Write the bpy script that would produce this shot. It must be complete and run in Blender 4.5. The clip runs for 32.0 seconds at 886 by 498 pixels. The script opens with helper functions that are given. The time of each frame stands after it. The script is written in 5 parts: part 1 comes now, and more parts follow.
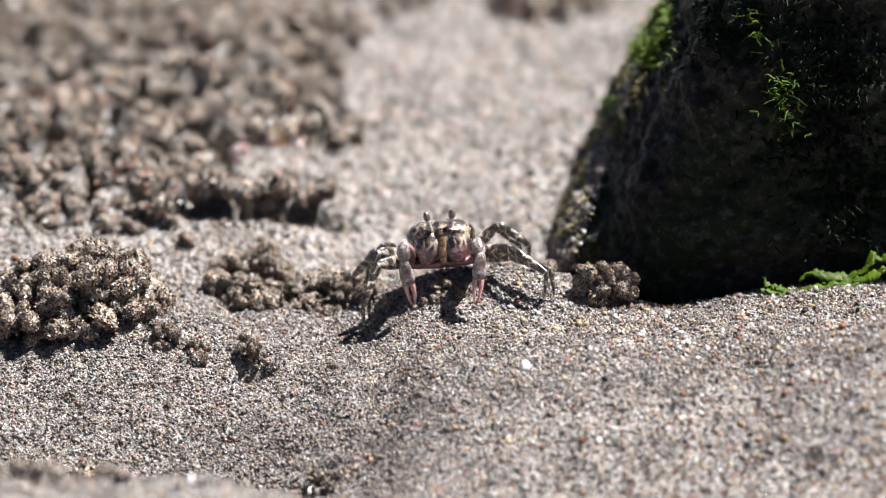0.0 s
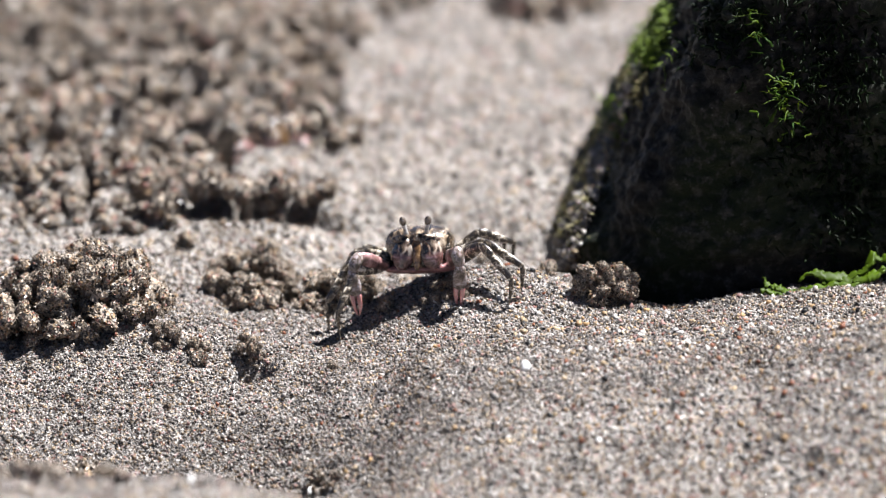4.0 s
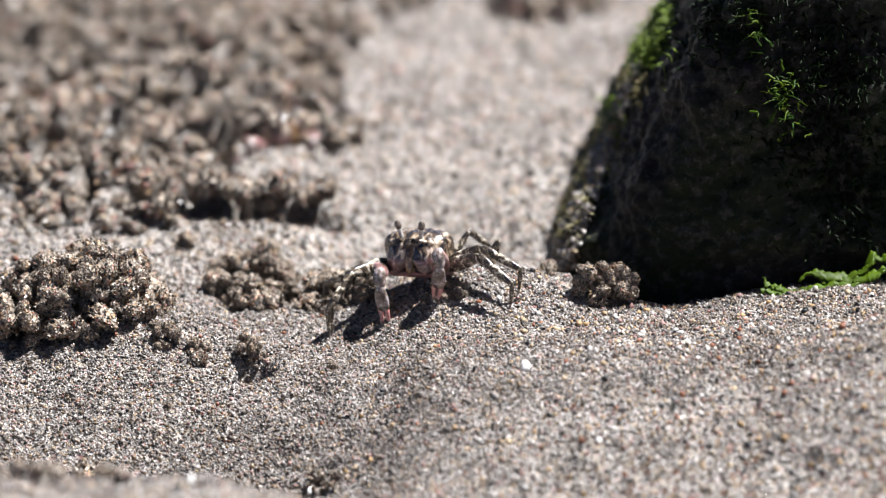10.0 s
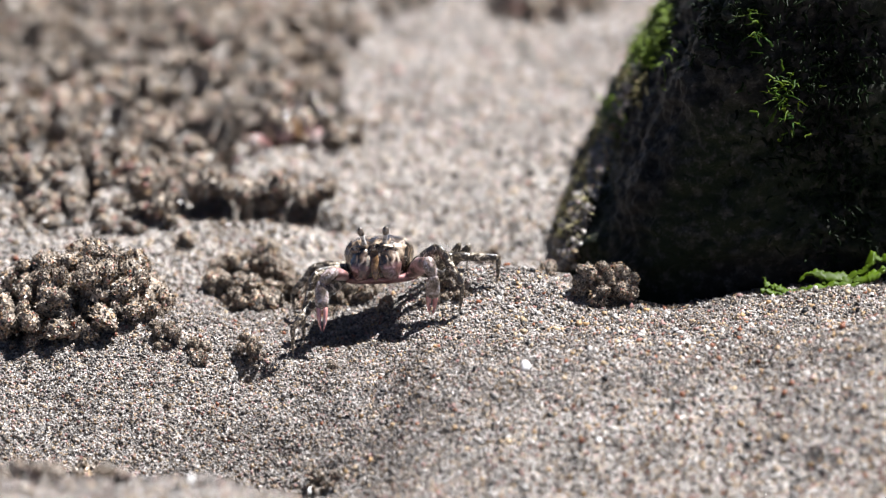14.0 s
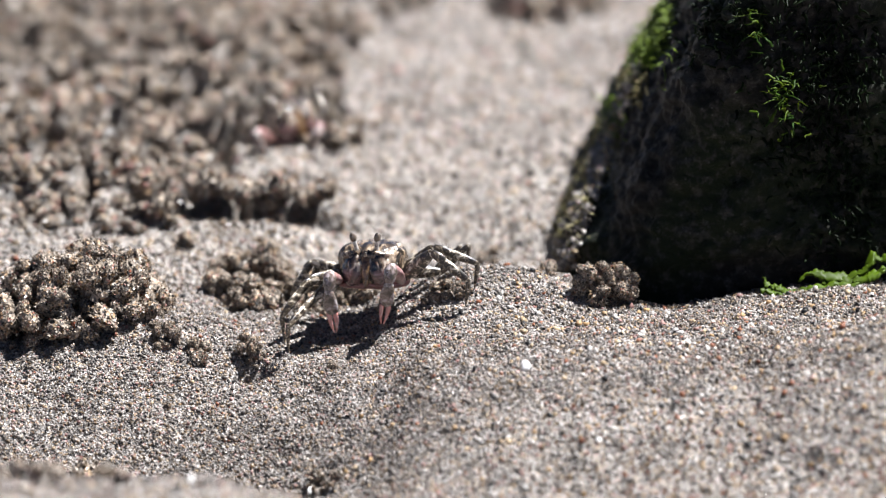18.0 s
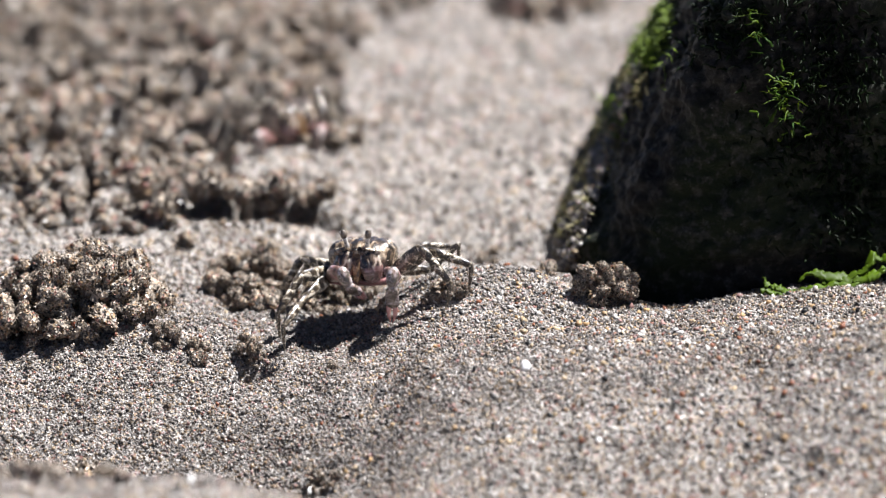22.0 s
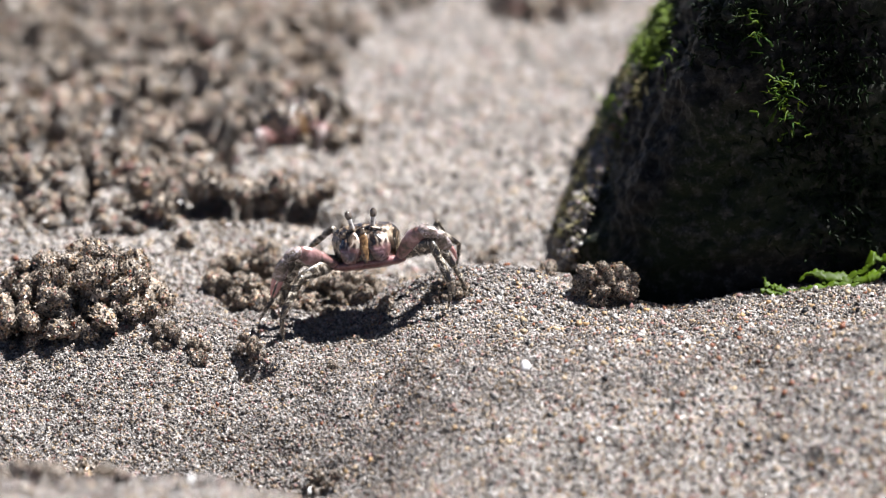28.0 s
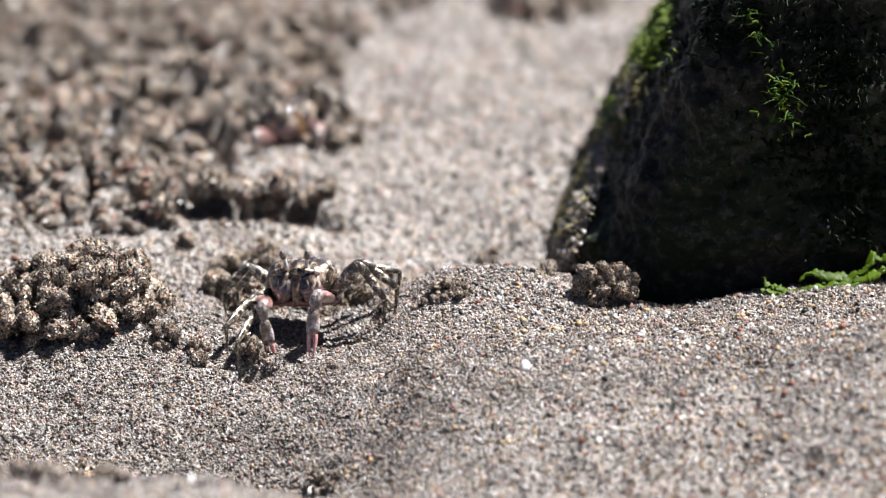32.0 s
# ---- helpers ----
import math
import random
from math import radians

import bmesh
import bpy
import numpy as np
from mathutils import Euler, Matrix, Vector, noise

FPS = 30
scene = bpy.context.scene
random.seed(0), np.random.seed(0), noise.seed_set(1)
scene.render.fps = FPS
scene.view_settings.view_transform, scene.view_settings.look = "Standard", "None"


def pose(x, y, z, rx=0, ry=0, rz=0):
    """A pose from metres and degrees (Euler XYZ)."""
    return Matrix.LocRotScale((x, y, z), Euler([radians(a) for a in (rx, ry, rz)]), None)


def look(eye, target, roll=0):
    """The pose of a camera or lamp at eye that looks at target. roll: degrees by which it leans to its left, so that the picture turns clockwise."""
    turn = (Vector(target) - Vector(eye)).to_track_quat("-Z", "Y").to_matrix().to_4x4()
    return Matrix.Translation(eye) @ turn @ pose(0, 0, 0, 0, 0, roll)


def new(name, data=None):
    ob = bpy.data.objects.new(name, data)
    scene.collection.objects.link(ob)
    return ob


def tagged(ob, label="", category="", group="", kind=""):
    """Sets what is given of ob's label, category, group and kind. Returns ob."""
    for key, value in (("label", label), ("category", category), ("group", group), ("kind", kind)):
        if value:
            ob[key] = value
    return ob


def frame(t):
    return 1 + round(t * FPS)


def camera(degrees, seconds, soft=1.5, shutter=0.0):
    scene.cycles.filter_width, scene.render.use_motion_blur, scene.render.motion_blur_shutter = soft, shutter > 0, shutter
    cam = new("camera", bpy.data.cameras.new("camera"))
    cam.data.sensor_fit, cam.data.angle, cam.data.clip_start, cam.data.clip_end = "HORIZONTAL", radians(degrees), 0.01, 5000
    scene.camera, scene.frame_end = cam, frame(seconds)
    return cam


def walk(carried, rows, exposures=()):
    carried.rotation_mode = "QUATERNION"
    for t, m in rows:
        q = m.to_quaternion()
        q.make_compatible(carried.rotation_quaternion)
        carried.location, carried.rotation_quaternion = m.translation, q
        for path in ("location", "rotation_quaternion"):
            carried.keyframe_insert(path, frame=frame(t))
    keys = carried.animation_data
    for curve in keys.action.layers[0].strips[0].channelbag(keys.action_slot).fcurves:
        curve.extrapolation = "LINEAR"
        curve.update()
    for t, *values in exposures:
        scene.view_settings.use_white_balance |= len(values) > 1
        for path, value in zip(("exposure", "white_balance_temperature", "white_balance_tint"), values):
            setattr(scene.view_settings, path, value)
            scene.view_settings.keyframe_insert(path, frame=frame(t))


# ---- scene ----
# The camera stands still: a long lens two metres from a small crab, looking 20 degrees down.
D = 2.005
TILT = radians(20)
FWD = Vector((0, math.cos(TILT), -math.sin(TILT)))
UPV = Vector((0, math.sin(TILT), math.cos(TILT)))
EYE = UPV * 0.00884 - FWD * D
cam = camera(4.0, 32.0, 1.15, 0.5)
cam.data.dof.use_dof = True
cam.data.dof.focus_distance = D - 0.009
cam.data.dof.aperture_fstop = 12.8
STAND = look(EYE, EYE + FWD)
walk(cam, [(0.0, STAND), (32.0, STAND)])
scene.view_settings.exposure = 1.73

# Sun high, from the far right; clear sky.
SUN = Vector((0.45, 0.19, 1.0)).normalized()
world = bpy.data.worlds.new("sky")
scene.world = world
world.use_nodes = True
wn = world.node_tree.nodes
sky = wn.new("ShaderNodeTexSky")
sky.sky_type = "NISHITA"
sky.sun_disc = False
sky.sun_elevation = math.asin(SUN.z)
sky.sun_rotation = math.atan2(SUN.x, SUN.y)
sky.air_density = 0.2
sky.dust_density = 0.3
world.node_tree.links.new(sky.outputs[0], wn["Background"].inputs[0])
wn["Background"].inputs[1].default_value = 0.05
sun = new("sun", bpy.data.lights.new("sun", "SUN"))
sun.data.energy = 5.0
sun.data.angle = radians(0.53)
sun.data.color = (0.99, 0.985, 1.0)
sun.matrix_world = look(SUN * 5, (0, 0, 0))

MM = 0.001


def spot(u, v, w=0.0):
    """The place u, v millimetres right of and above the lens's axis, w millimetres beyond the sharp plane (u, v as they count in that plane)."""
    s = (D + w * MM) / D
    return EYE + FWD * (D + w * MM) + Vector((1, 0, 0)) * (u * MM * s) + UPV * (v * MM * s)


# ---- materials ----
def material(name, rough=0.6, spec=0.5, metal=0.0):
    m = bpy.data.materials.new(name)
    m.use_nodes = True
    t = m.node_tree
    b = t.nodes["Principled BSDF"]
    b.inputs["Roughness"].default_value = rough
    b.inputs["Specular IOR Level"].default_value = spec
    b.inputs["Metallic"].default_value = metal
    return m, t, b


def node(t, kind, **values):
    n = t.nodes.new(kind)
    for key, value in values.items():
        n.inputs[key.replace("_", " ")].default_value = value
    return n


def ramp(t, source, stops, interpolation="LINEAR"):
    n = t.nodes.new("ShaderNodeValToRGB")
    n.color_ramp.interpolation = interpolation
    e = n.color_ramp.elements
    while len(e) < len(stops):
        e.new(0.5)
    for el, (p, c) in zip(e, stops):
        el.position = p
        el.color = (*c, 1)
    t.links.new(source, n.inputs[0])
    return n


def mix(t, a, b, fac, mode="MIX"):
    n = t.nodes.new("ShaderNodeMix")
    n.data_type = "RGBA"
    n.blend_type = mode
    for socket, value in ((n.inputs[0], fac), (n.inputs[6], a), (n.inputs[7], b)):
        if isinstance(value, (int, float)):
            socket.default_value = value
        elif isinstance(value, tuple):
            socket.default_value = (*value, 1)
        else:
            t.links.new(value, socket)
    return n.outputs[2]


def coords(t, scale=1.0):
    c = t.nodes.new("ShaderNodeTexCoord")
    m = t.nodes.new("ShaderNodeMapping")
    m.inputs["Scale"].default_value = scale if isinstance(scale, tuple) else (scale, scale, scale)
    t.links.new(c.outputs["Object"], m.inputs["Vector"])
    return m.outputs["Vector"]


def tex(t, kind, vec, **values):
    n = node(t, kind, **values)
    t.links.new(vec, n.inputs["Vector"])
    return n


def bump(t, b, height, strength, distance):
    n = node(t, "ShaderNodeBump", Strength=strength, Distance=distance)
    t.links.new(height, n.inputs["Height"])
    t.links.new(n.outputs[0], b.inputs["Normal"])


# the colours of the grains: dark basalt, grey, glassy pale quartz, tan and a few rusty ones
GRAINS = [(0.0, (0.016, 0.015, 0.015)), (0.10, (0.075, 0.07, 0.067)), (0.20, (0.15, 0.142, 0.134)), (0.33, (0.22, 0.21, 0.20)),
          (0.49, (0.29, 0.278, 0.265)), (0.63, (0.36, 0.345, 0.33)), (0.74, (0.30, 0.225, 0.155)), (0.80, (0.42, 0.34, 0.24)),
          (0.835, (0.31, 0.19, 0.18)), (0.865, (0.24, 0.085, 0.05)), (0.875, (0.13, 0.10, 0.065)), (0.945, (0.60, 0.58, 0.56))]


def grain_material(name, wet=0.0, tint=(1, 1, 1), grains=GRAINS, dull=0.0):
    m, t, b = material(name, 0.3, 0.6)
    g = t.nodes.new("ShaderNodeNewGeometry")
    r = ramp(t, g.outputs["Random Per Island"], grains, "CONSTANT")
    n = tex(t, "ShaderNodeTexNoise", coords(t, 90), Scale=1.0, Detail=3.0)
    stain = ramp(t, n.outputs[0], [(0.35, (0.70, 0.67, 0.64)), (0.60, (1.06, 1.05, 1.04))])
    c = mix(t, r.outputs[0], stain.outputs[0], 1.0, "MULTIPLY")
    n2 = tex(t, "ShaderNodeTexNoise", coords(t, 330), Scale=1.0, Detail=3.0, Roughness=0.65)
    patch = ramp(t, n2.outputs[0], [(0.36, (0.62, 0.60, 0.58)), (0.50, (1.0, 1.0, 1.0)), (0.66, (1.14, 1.12, 1.10))])
    c = mix(t, c, patch.outputs[0], 1.0, "MULTIPLY")
    c = mix(t, c, tint, 1.0, "MULTIPLY")
    t.links.new(c, b.inputs["Base Color"])
    mt = node(t, "ShaderNodeMath")
    mt.operation = "MULTIPLY_ADD"
    t.links.new(g.outputs["Random Per Island"], mt.inputs[0])
    mt.inputs[1].default_value = 7.13
    fr = node(t, "ShaderNodeMath")
    fr.operation = "FRACT"
    t.links.new(mt.outputs[0], fr.inputs[0])
    rr = ramp(t, fr.outputs[0], [(0.0, (0.05 + dull,) * 3), (0.3, (0.11 + dull,) * 3), (0.5, (0.35,) * 3), (1.0, (0.6,) * 3)])
    t.links.new(rr.outputs[0], b.inputs["Roughness"])
    b.inputs["Coat Weight"].default_value = wet
    b.inputs["Coat Roughness"].default_value = 0.06 + dull
    # quartz lets some light through
    tr = t.nodes.new("ShaderNodeBsdfTranslucent")
    t.links.new(c, tr.inputs[0])
    ms = t.nodes.new("ShaderNodeMixShader")
    ms.inputs[0].default_value = 0.35
    t.links.new(b.outputs[0], ms.inputs[1])
    t.links.new(tr.outputs[0], ms.inputs[2])
    t.links.new(ms.outputs[0], t.nodes["Material Output"].inputs["Surface"])
    return m


def sand_sheet_material(name="sand_bed", low=(0.78, 0.75, 0.73), high=(1.05, 1.02, 1.0), cells=3.4):
    m, t, b = material(name, 0.6, 0.4)
    v = coords(t, 1000)
    cell = tex(t, "ShaderNodeTexVoronoi", v, Scale=cells)
    sep = t.nodes.new("ShaderNodeSeparateColor")
    t.links.new(cell.outputs["Color"], sep.inputs[0])
    r = ramp(t, sep.outputs[0], GRAINS, "CONSTANT")
    big = tex(t, "ShaderNodeTexNoise", coords(t, 55), Scale=1.0, Detail=4.0)
    stain = ramp(t, big.outputs[0], [(0.35, low), (0.65, high)])
    t.links.new(mix(t, r.outputs[0], stain.outputs[0], 1.0, "MULTIPLY"), b.inputs["Base Color"])
    bump(t, b, cell.outputs["Distance"], 0.8, 0.0003)
    return m


SAND = sand_sheet_material()
DAMP = sand_sheet_material("damp_sand_core", (0.55, 0.44, 0.32), (1.15, 1.0, 0.84), 4.0)
GRAIN = grain_material("sand_grain", 0.65, (1.04, 1.0, 0.985))
BRIGHTGRAIN = grain_material("coloured_coarse_grain", 0.5, (1, 1, 1),
                             [(0.0, (0.015, 0.014, 0.014)), (0.16, (0.34, 0.33, 0.32)), (0.34, (0.66, 0.64, 0.62)), (0.52, (0.44, 0.30, 0.16)),
                              (0.66, (0.52, 0.41, 0.27)), (0.78, (0.30, 0.13, 0.08)), (0.85, (0.40, 0.24, 0.22)), (0.93, (0.05, 0.05, 0.05))])
WETGRAIN = grain_material("damp_sand_grain", 0.6, (1.30, 1.18, 1.03))
FARGRAIN = grain_material("far_sand_grain", 0.15, (1.06, 1.02, 1.0), GRAINS, 0.16)
FARWET = grain_material("far_damp_sand_grain", 0.1, (1.24, 1.16, 1.07), GRAINS, 0.3)


def shell_material(name, stops, scale, rough=0.35, coat=0.3, speck=(0.62, 0.6, 0.55), streak=1.0, relief=0.0):
    m, t, b = material(name, rough, 0.5)
    v = coords(t, 1000)
    a = tex(t, "ShaderNodeTexNoise", coords(t, (1000, 1000 * streak, 1000 * streak)), Scale=scale, Detail=5.0, Roughness=0.65, Distortion=0.6)
    r = ramp(t, a.outputs[0], stops)
    s = tex(t, "ShaderNodeTexVoronoi", v, Scale=scale * 2.2)
    f = ramp(t, s.outputs["Distance"], [(0.10, (1, 1, 1)), (0.22, (0, 0, 0))])
    n2 = tex(t, "ShaderNodeTexNoise", v, Scale=scale * 0.9, Detail=1.0)
    f2 = ramp(t, n2.outputs[0], [(0.5, (0, 0, 0)), (0.6, (0.8, 0.8, 0.8))])
    k = mix(t, f.outputs[0], f2.outputs[0], 1.0, "MULTIPLY")
    t.links.new(mix(t, r.outputs[0], speck, k), b.inputs["Base Color"])
    fine = tex(t, "ShaderNodeTexNoise", v, Scale=scale * 7, Detail=2.0)
    bump(t, b, fine.outputs[0], 0.35, 0.00012)
    if relief:
        lump = tex(t, "ShaderNodeTexNoise", v, Scale=scale * 1.8, Detail=2.0)
        low = node(t, "ShaderNodeBump", Strength=0.7, Distance=relief)
        t.links.new(lump.outputs[0], low.inputs["Height"])
        t.links.new(low.outputs[0], b.inputs["Normal"].links[0].from_node.inputs["Normal"])
    b.inputs["Coat Weight"].default_value = coat
    b.inputs["Coat Roughness"].default_value = 0.18
    return m


SHELL = shell_material("mottled_shell", [(0.41, (0.010, 0.008, 0.006)), (0.47, (0.045, 0.031, 0.021)), (0.52, (0.12, 0.082, 0.053)), (0.58, (0.30, 0.235, 0.165)), (0.66, (0.44, 0.37, 0.29))], 0.8, 0.26, 0.55, (0.5, 0.46, 0.4), 0.45, 0.0004)
LEG = shell_material("banded_leg_shell", [(0.43, (0.012, 0.009, 0.007)), (0.49, (0.06, 0.045, 0.03)), (0.535, (0.20, 0.16, 0.11)), (0.58, (0.60, 0.54, 0.45))], 0.8, 0.3, 0.5, (0.62, 0.58, 0.5), 1.0, 0.0002)
FACE = shell_material("pink_mouth_shell", [(0.36, (0.035, 0.018, 0.013)), (0.47, (0.12, 0.06, 0.055)), (0.55, (0.21, 0.115, 0.115)), (0.65, (0.32, 0.21, 0.21))], 0.6, 0.2, 0.9, (0.42, 0.33, 0.31), 1.0, 0.0003)
UNDER = shell_material("pink_underside", [(0.38, (0.085, 0.034, 0.03)), (0.5, (0.19, 0.075, 0.075)), (0.62, (0.29, 0.15, 0.145))], 0.6, 0.32, 0.4, (0.4, 0.26, 0.25))
RIDGE = shell_material("brown_mouth_ridge", [(0.4, (0.05, 0.026, 0.011)), (0.52, (0.16, 0.088, 0.037)), (0.62, (0.29, 0.17, 0.08))], 0.9, 0.22, 0.8, (0.4, 0.32, 0.2))
ARM = shell_material("pink_arm_shell", [(0.36, (0.05, 0.034, 0.024)), (0.47, (0.17, 0.088, 0.075)), (0.56, (0.34, 0.185, 0.18)), (0.68, (0.46, 0.32, 0.32))], 0.5, 0.28, 0.6, (0.56, 0.47, 0.46))
PALM = shell_material("pale_palm_shell", [(0.40, (0.07, 0.055, 0.042)), (0.5, (0.19, 0.145, 0.125)), (0.62, (0.42, 0.355, 0.355))], 0.8, 0.22, 0.7, (0.62, 0.6, 0.62))
FINGER = shell_material("rosy_finger_shell", [(0.38, (0.44, 0.17, 0.15)), (0.52, (0.58, 0.30, 0.28)), (0.65, (0.64, 0.44, 0.42))], 0.5, 0.25, 0.6, (0.68, 0.52, 0.5))
STALK = shell_material("grey_eyestalk_shell", [(0.36, (0.10, 0.092, 0.08)), (0.55, (0.52, 0.50, 0.48))], 1.3, 0.3, 0.5)
EYEBALL = shell_material("dark_eye", [(0.4, (0.035, 0.026, 0.02)), (0.6, (0.15, 0.115, 0.09))], 1.6, 0.15, 0.8)
ft = FACE.node_tree
fc = ft.nodes.new("ShaderNodeTexCoord")
fs = ft.nodes.new("ShaderNodeSeparateXYZ")
ft.links.new(fc.outputs["Object"], fs.inputs[0])
fm = node(ft, "ShaderNodeMath")
fm.operation = "MULTIPLY_ADD"
fm.inputs[1].default_value = 350.0
fm.inputs[2].default_value = 0.66
ft.links.new(fs.outputs["Z"], fm.inputs[0])
fn = tex(ft, "ShaderNodeTexNoise", coords(ft, (1000, 500, 500)), Scale=1.1, Detail=3.0, Distortion=0.8)
brown = ramp(ft, fn.outputs[0], [(0.40, (0.014, 0.010, 0.008)), (0.48, (0.06, 0.042, 0.030)), (0.54, (0.16, 0.11, 0.08)), (0.62, (0.40, 0.33, 0.27))])
band = ramp(ft, fm.outputs[0], [(0.45, (0, 0, 0)), (0.7, (1, 1, 1))])
fb = ft.nodes["Principled BSDF"].inputs["Base Color"]
ft.links.new(mix(ft, fb.links[0].from_socket, brown.outputs[0], band.outputs[0]), fb)
for shell in (ARM, PALM, FINGER, FACE):
    pb = shell.node_tree.nodes["Principled BSDF"]
    pb.inputs["Subsurface Weight"].default_value = 0.25
    pb.inputs["Subsurface Radius"].default_value = (0.001, 0.0005, 0.0004)


def rock_material():
    m, t, b = material("wet_dark_rock", 0.5, 0.12)
    v = coords(t, 1000)
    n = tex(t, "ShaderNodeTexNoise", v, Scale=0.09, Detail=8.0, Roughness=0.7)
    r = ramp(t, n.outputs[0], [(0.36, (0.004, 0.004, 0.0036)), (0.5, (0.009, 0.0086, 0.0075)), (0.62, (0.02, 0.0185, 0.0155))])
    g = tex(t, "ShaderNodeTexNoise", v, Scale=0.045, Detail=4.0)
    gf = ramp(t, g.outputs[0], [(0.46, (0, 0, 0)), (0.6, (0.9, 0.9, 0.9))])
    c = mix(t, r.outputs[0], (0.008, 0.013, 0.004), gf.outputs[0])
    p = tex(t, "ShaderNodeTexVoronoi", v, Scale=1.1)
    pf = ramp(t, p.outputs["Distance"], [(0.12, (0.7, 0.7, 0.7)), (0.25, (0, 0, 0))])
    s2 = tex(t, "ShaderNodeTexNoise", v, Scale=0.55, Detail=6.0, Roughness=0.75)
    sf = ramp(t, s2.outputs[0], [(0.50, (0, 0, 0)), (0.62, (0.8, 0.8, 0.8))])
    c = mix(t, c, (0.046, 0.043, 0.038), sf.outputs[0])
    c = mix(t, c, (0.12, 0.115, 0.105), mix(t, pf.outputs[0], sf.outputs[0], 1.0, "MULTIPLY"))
    t.links.new(c, b.inputs["Base Color"])
    f = tex(t, "ShaderNodeTexNoise", v, Scale=1.3, Detail=5.0, Roughness=0.7)
    bump(t, b, f.outputs[0], 0.8, 0.0006)
    return m


def weed_material(name, dark, light, gloss=0.05):
    m, t, b = material(name, 0.5, 0.12 + gloss)
    g = t.nodes.new("ShaderNodeNewGeometry")
    n = tex(t, "ShaderNodeTexNoise", coords(t, 1000), Scale=0.35, Detail=3.0)
    c1 = ramp(t, g.outputs["Random Per Island"], [(0.0, dark), (1.0, light)])
    c2 = ramp(t, n.outputs[0], [(0.35, (0.6, 0.6, 0.6)), (0.65, (1, 1, 1))])
    c = mix(t, c1.outputs[0], c2.outputs[0], 1.0, "MULTIPLY")
    t.links.new(c, b.inputs["Base Color"])
    b.inputs["Coat Weight"].default_value = gloss
    tr = t.nodes.new("ShaderNodeBsdfTranslucent")
    t.links.new(c, tr.inputs[0])
    ms = t.nodes.new("ShaderNodeMixShader")
    ms.inputs[0].default_value = 0.35
    out = t.nodes["Material Output"]
    t.links.new(b.outputs[0], ms.inputs[1])
    t.links.new(tr.outputs[0], ms.inputs[2])
    t.links.new(ms.outputs[0], out.inputs["Surface"])
    return m


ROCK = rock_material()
# near-black green: the shade of the rock's face is put into this colour
WEED = weed_material("shade_toned_algae", (0.0025, 0.0065, 0.0012), (0.008, 0.021, 0.0022))
# olive growth, lightened so that the rock's edge looks sunlit
OLIVE = weed_material("olive_algae", (0.12, 0.11, 0.035), (0.50, 0.44, 0.24))
LEAF = weed_material("sea_lettuce", (0.014, 0.05, 0.0015), (0.10, 0.155, 0.004), 0.08)
# green algae again, with the sunlight on the edge put into its colour
EDGEWEED = weed_material("sun_toned_algae", (0.08, 0.13, 0.012), (0.22, 0.32, 0.03), 0.2)
# ---- shared mesh helpers ----
def mesh_of(name, verts, faces, mat, smooth=True):
    me = bpy.data.meshes.new(name)
    me.from_pydata([tuple(v) for v in verts], [], [tuple(int(i) for i in f) for f in faces])
    me.polygons.foreach_set("use_smooth", [smooth] * len(me.polygons))
    me.materials.append(mat)
    me.update()
    return me


def part(name, me, parent, label=""):
    ob = new(name, me)
    ob.parent = parent
    if label:
        ob["label"] = label
    return ob


def lattice(x, y, seed):
    """Smooth value noise of numpy arrays, -1 to 1."""
    xi, yi = np.floor(x).astype(np.int64), np.floor(y).astype(np.int64)
    fx, fy = x - xi, y - yi
    fx, fy = fx * fx * (3 - 2 * fx), fy * fy * (3 - 2 * fy)

    def h(a, b):
        n = (a * 374761393 + b * 668265263 + seed * 144269) & 0x7FFFFFFF
        n = ((n ^ (n >> 13)) * 1274126177) & 0x7FFFFFFF
        return ((n ^ (n >> 16)) & 0xFFFF) / 32767.5 - 1
    return (h(xi, yi) * (1 - fx) + h(xi + 1, yi) * fx) * (1 - fy) + (h(xi, yi + 1) * (1 - fx) + h(xi + 1, yi + 1) * fx) * fy


def bell(x, y, cx, cy, sx, sy):
    return np.exp(-((x - cx) / sx) ** 2 - ((y - cy) / sy) ** 2)


def pit(x, y, cx, cy, sx, sy):
    return np.exp(-(((x - cx) / sx) ** 2 + ((y - cy) / sy) ** 2) ** 2)


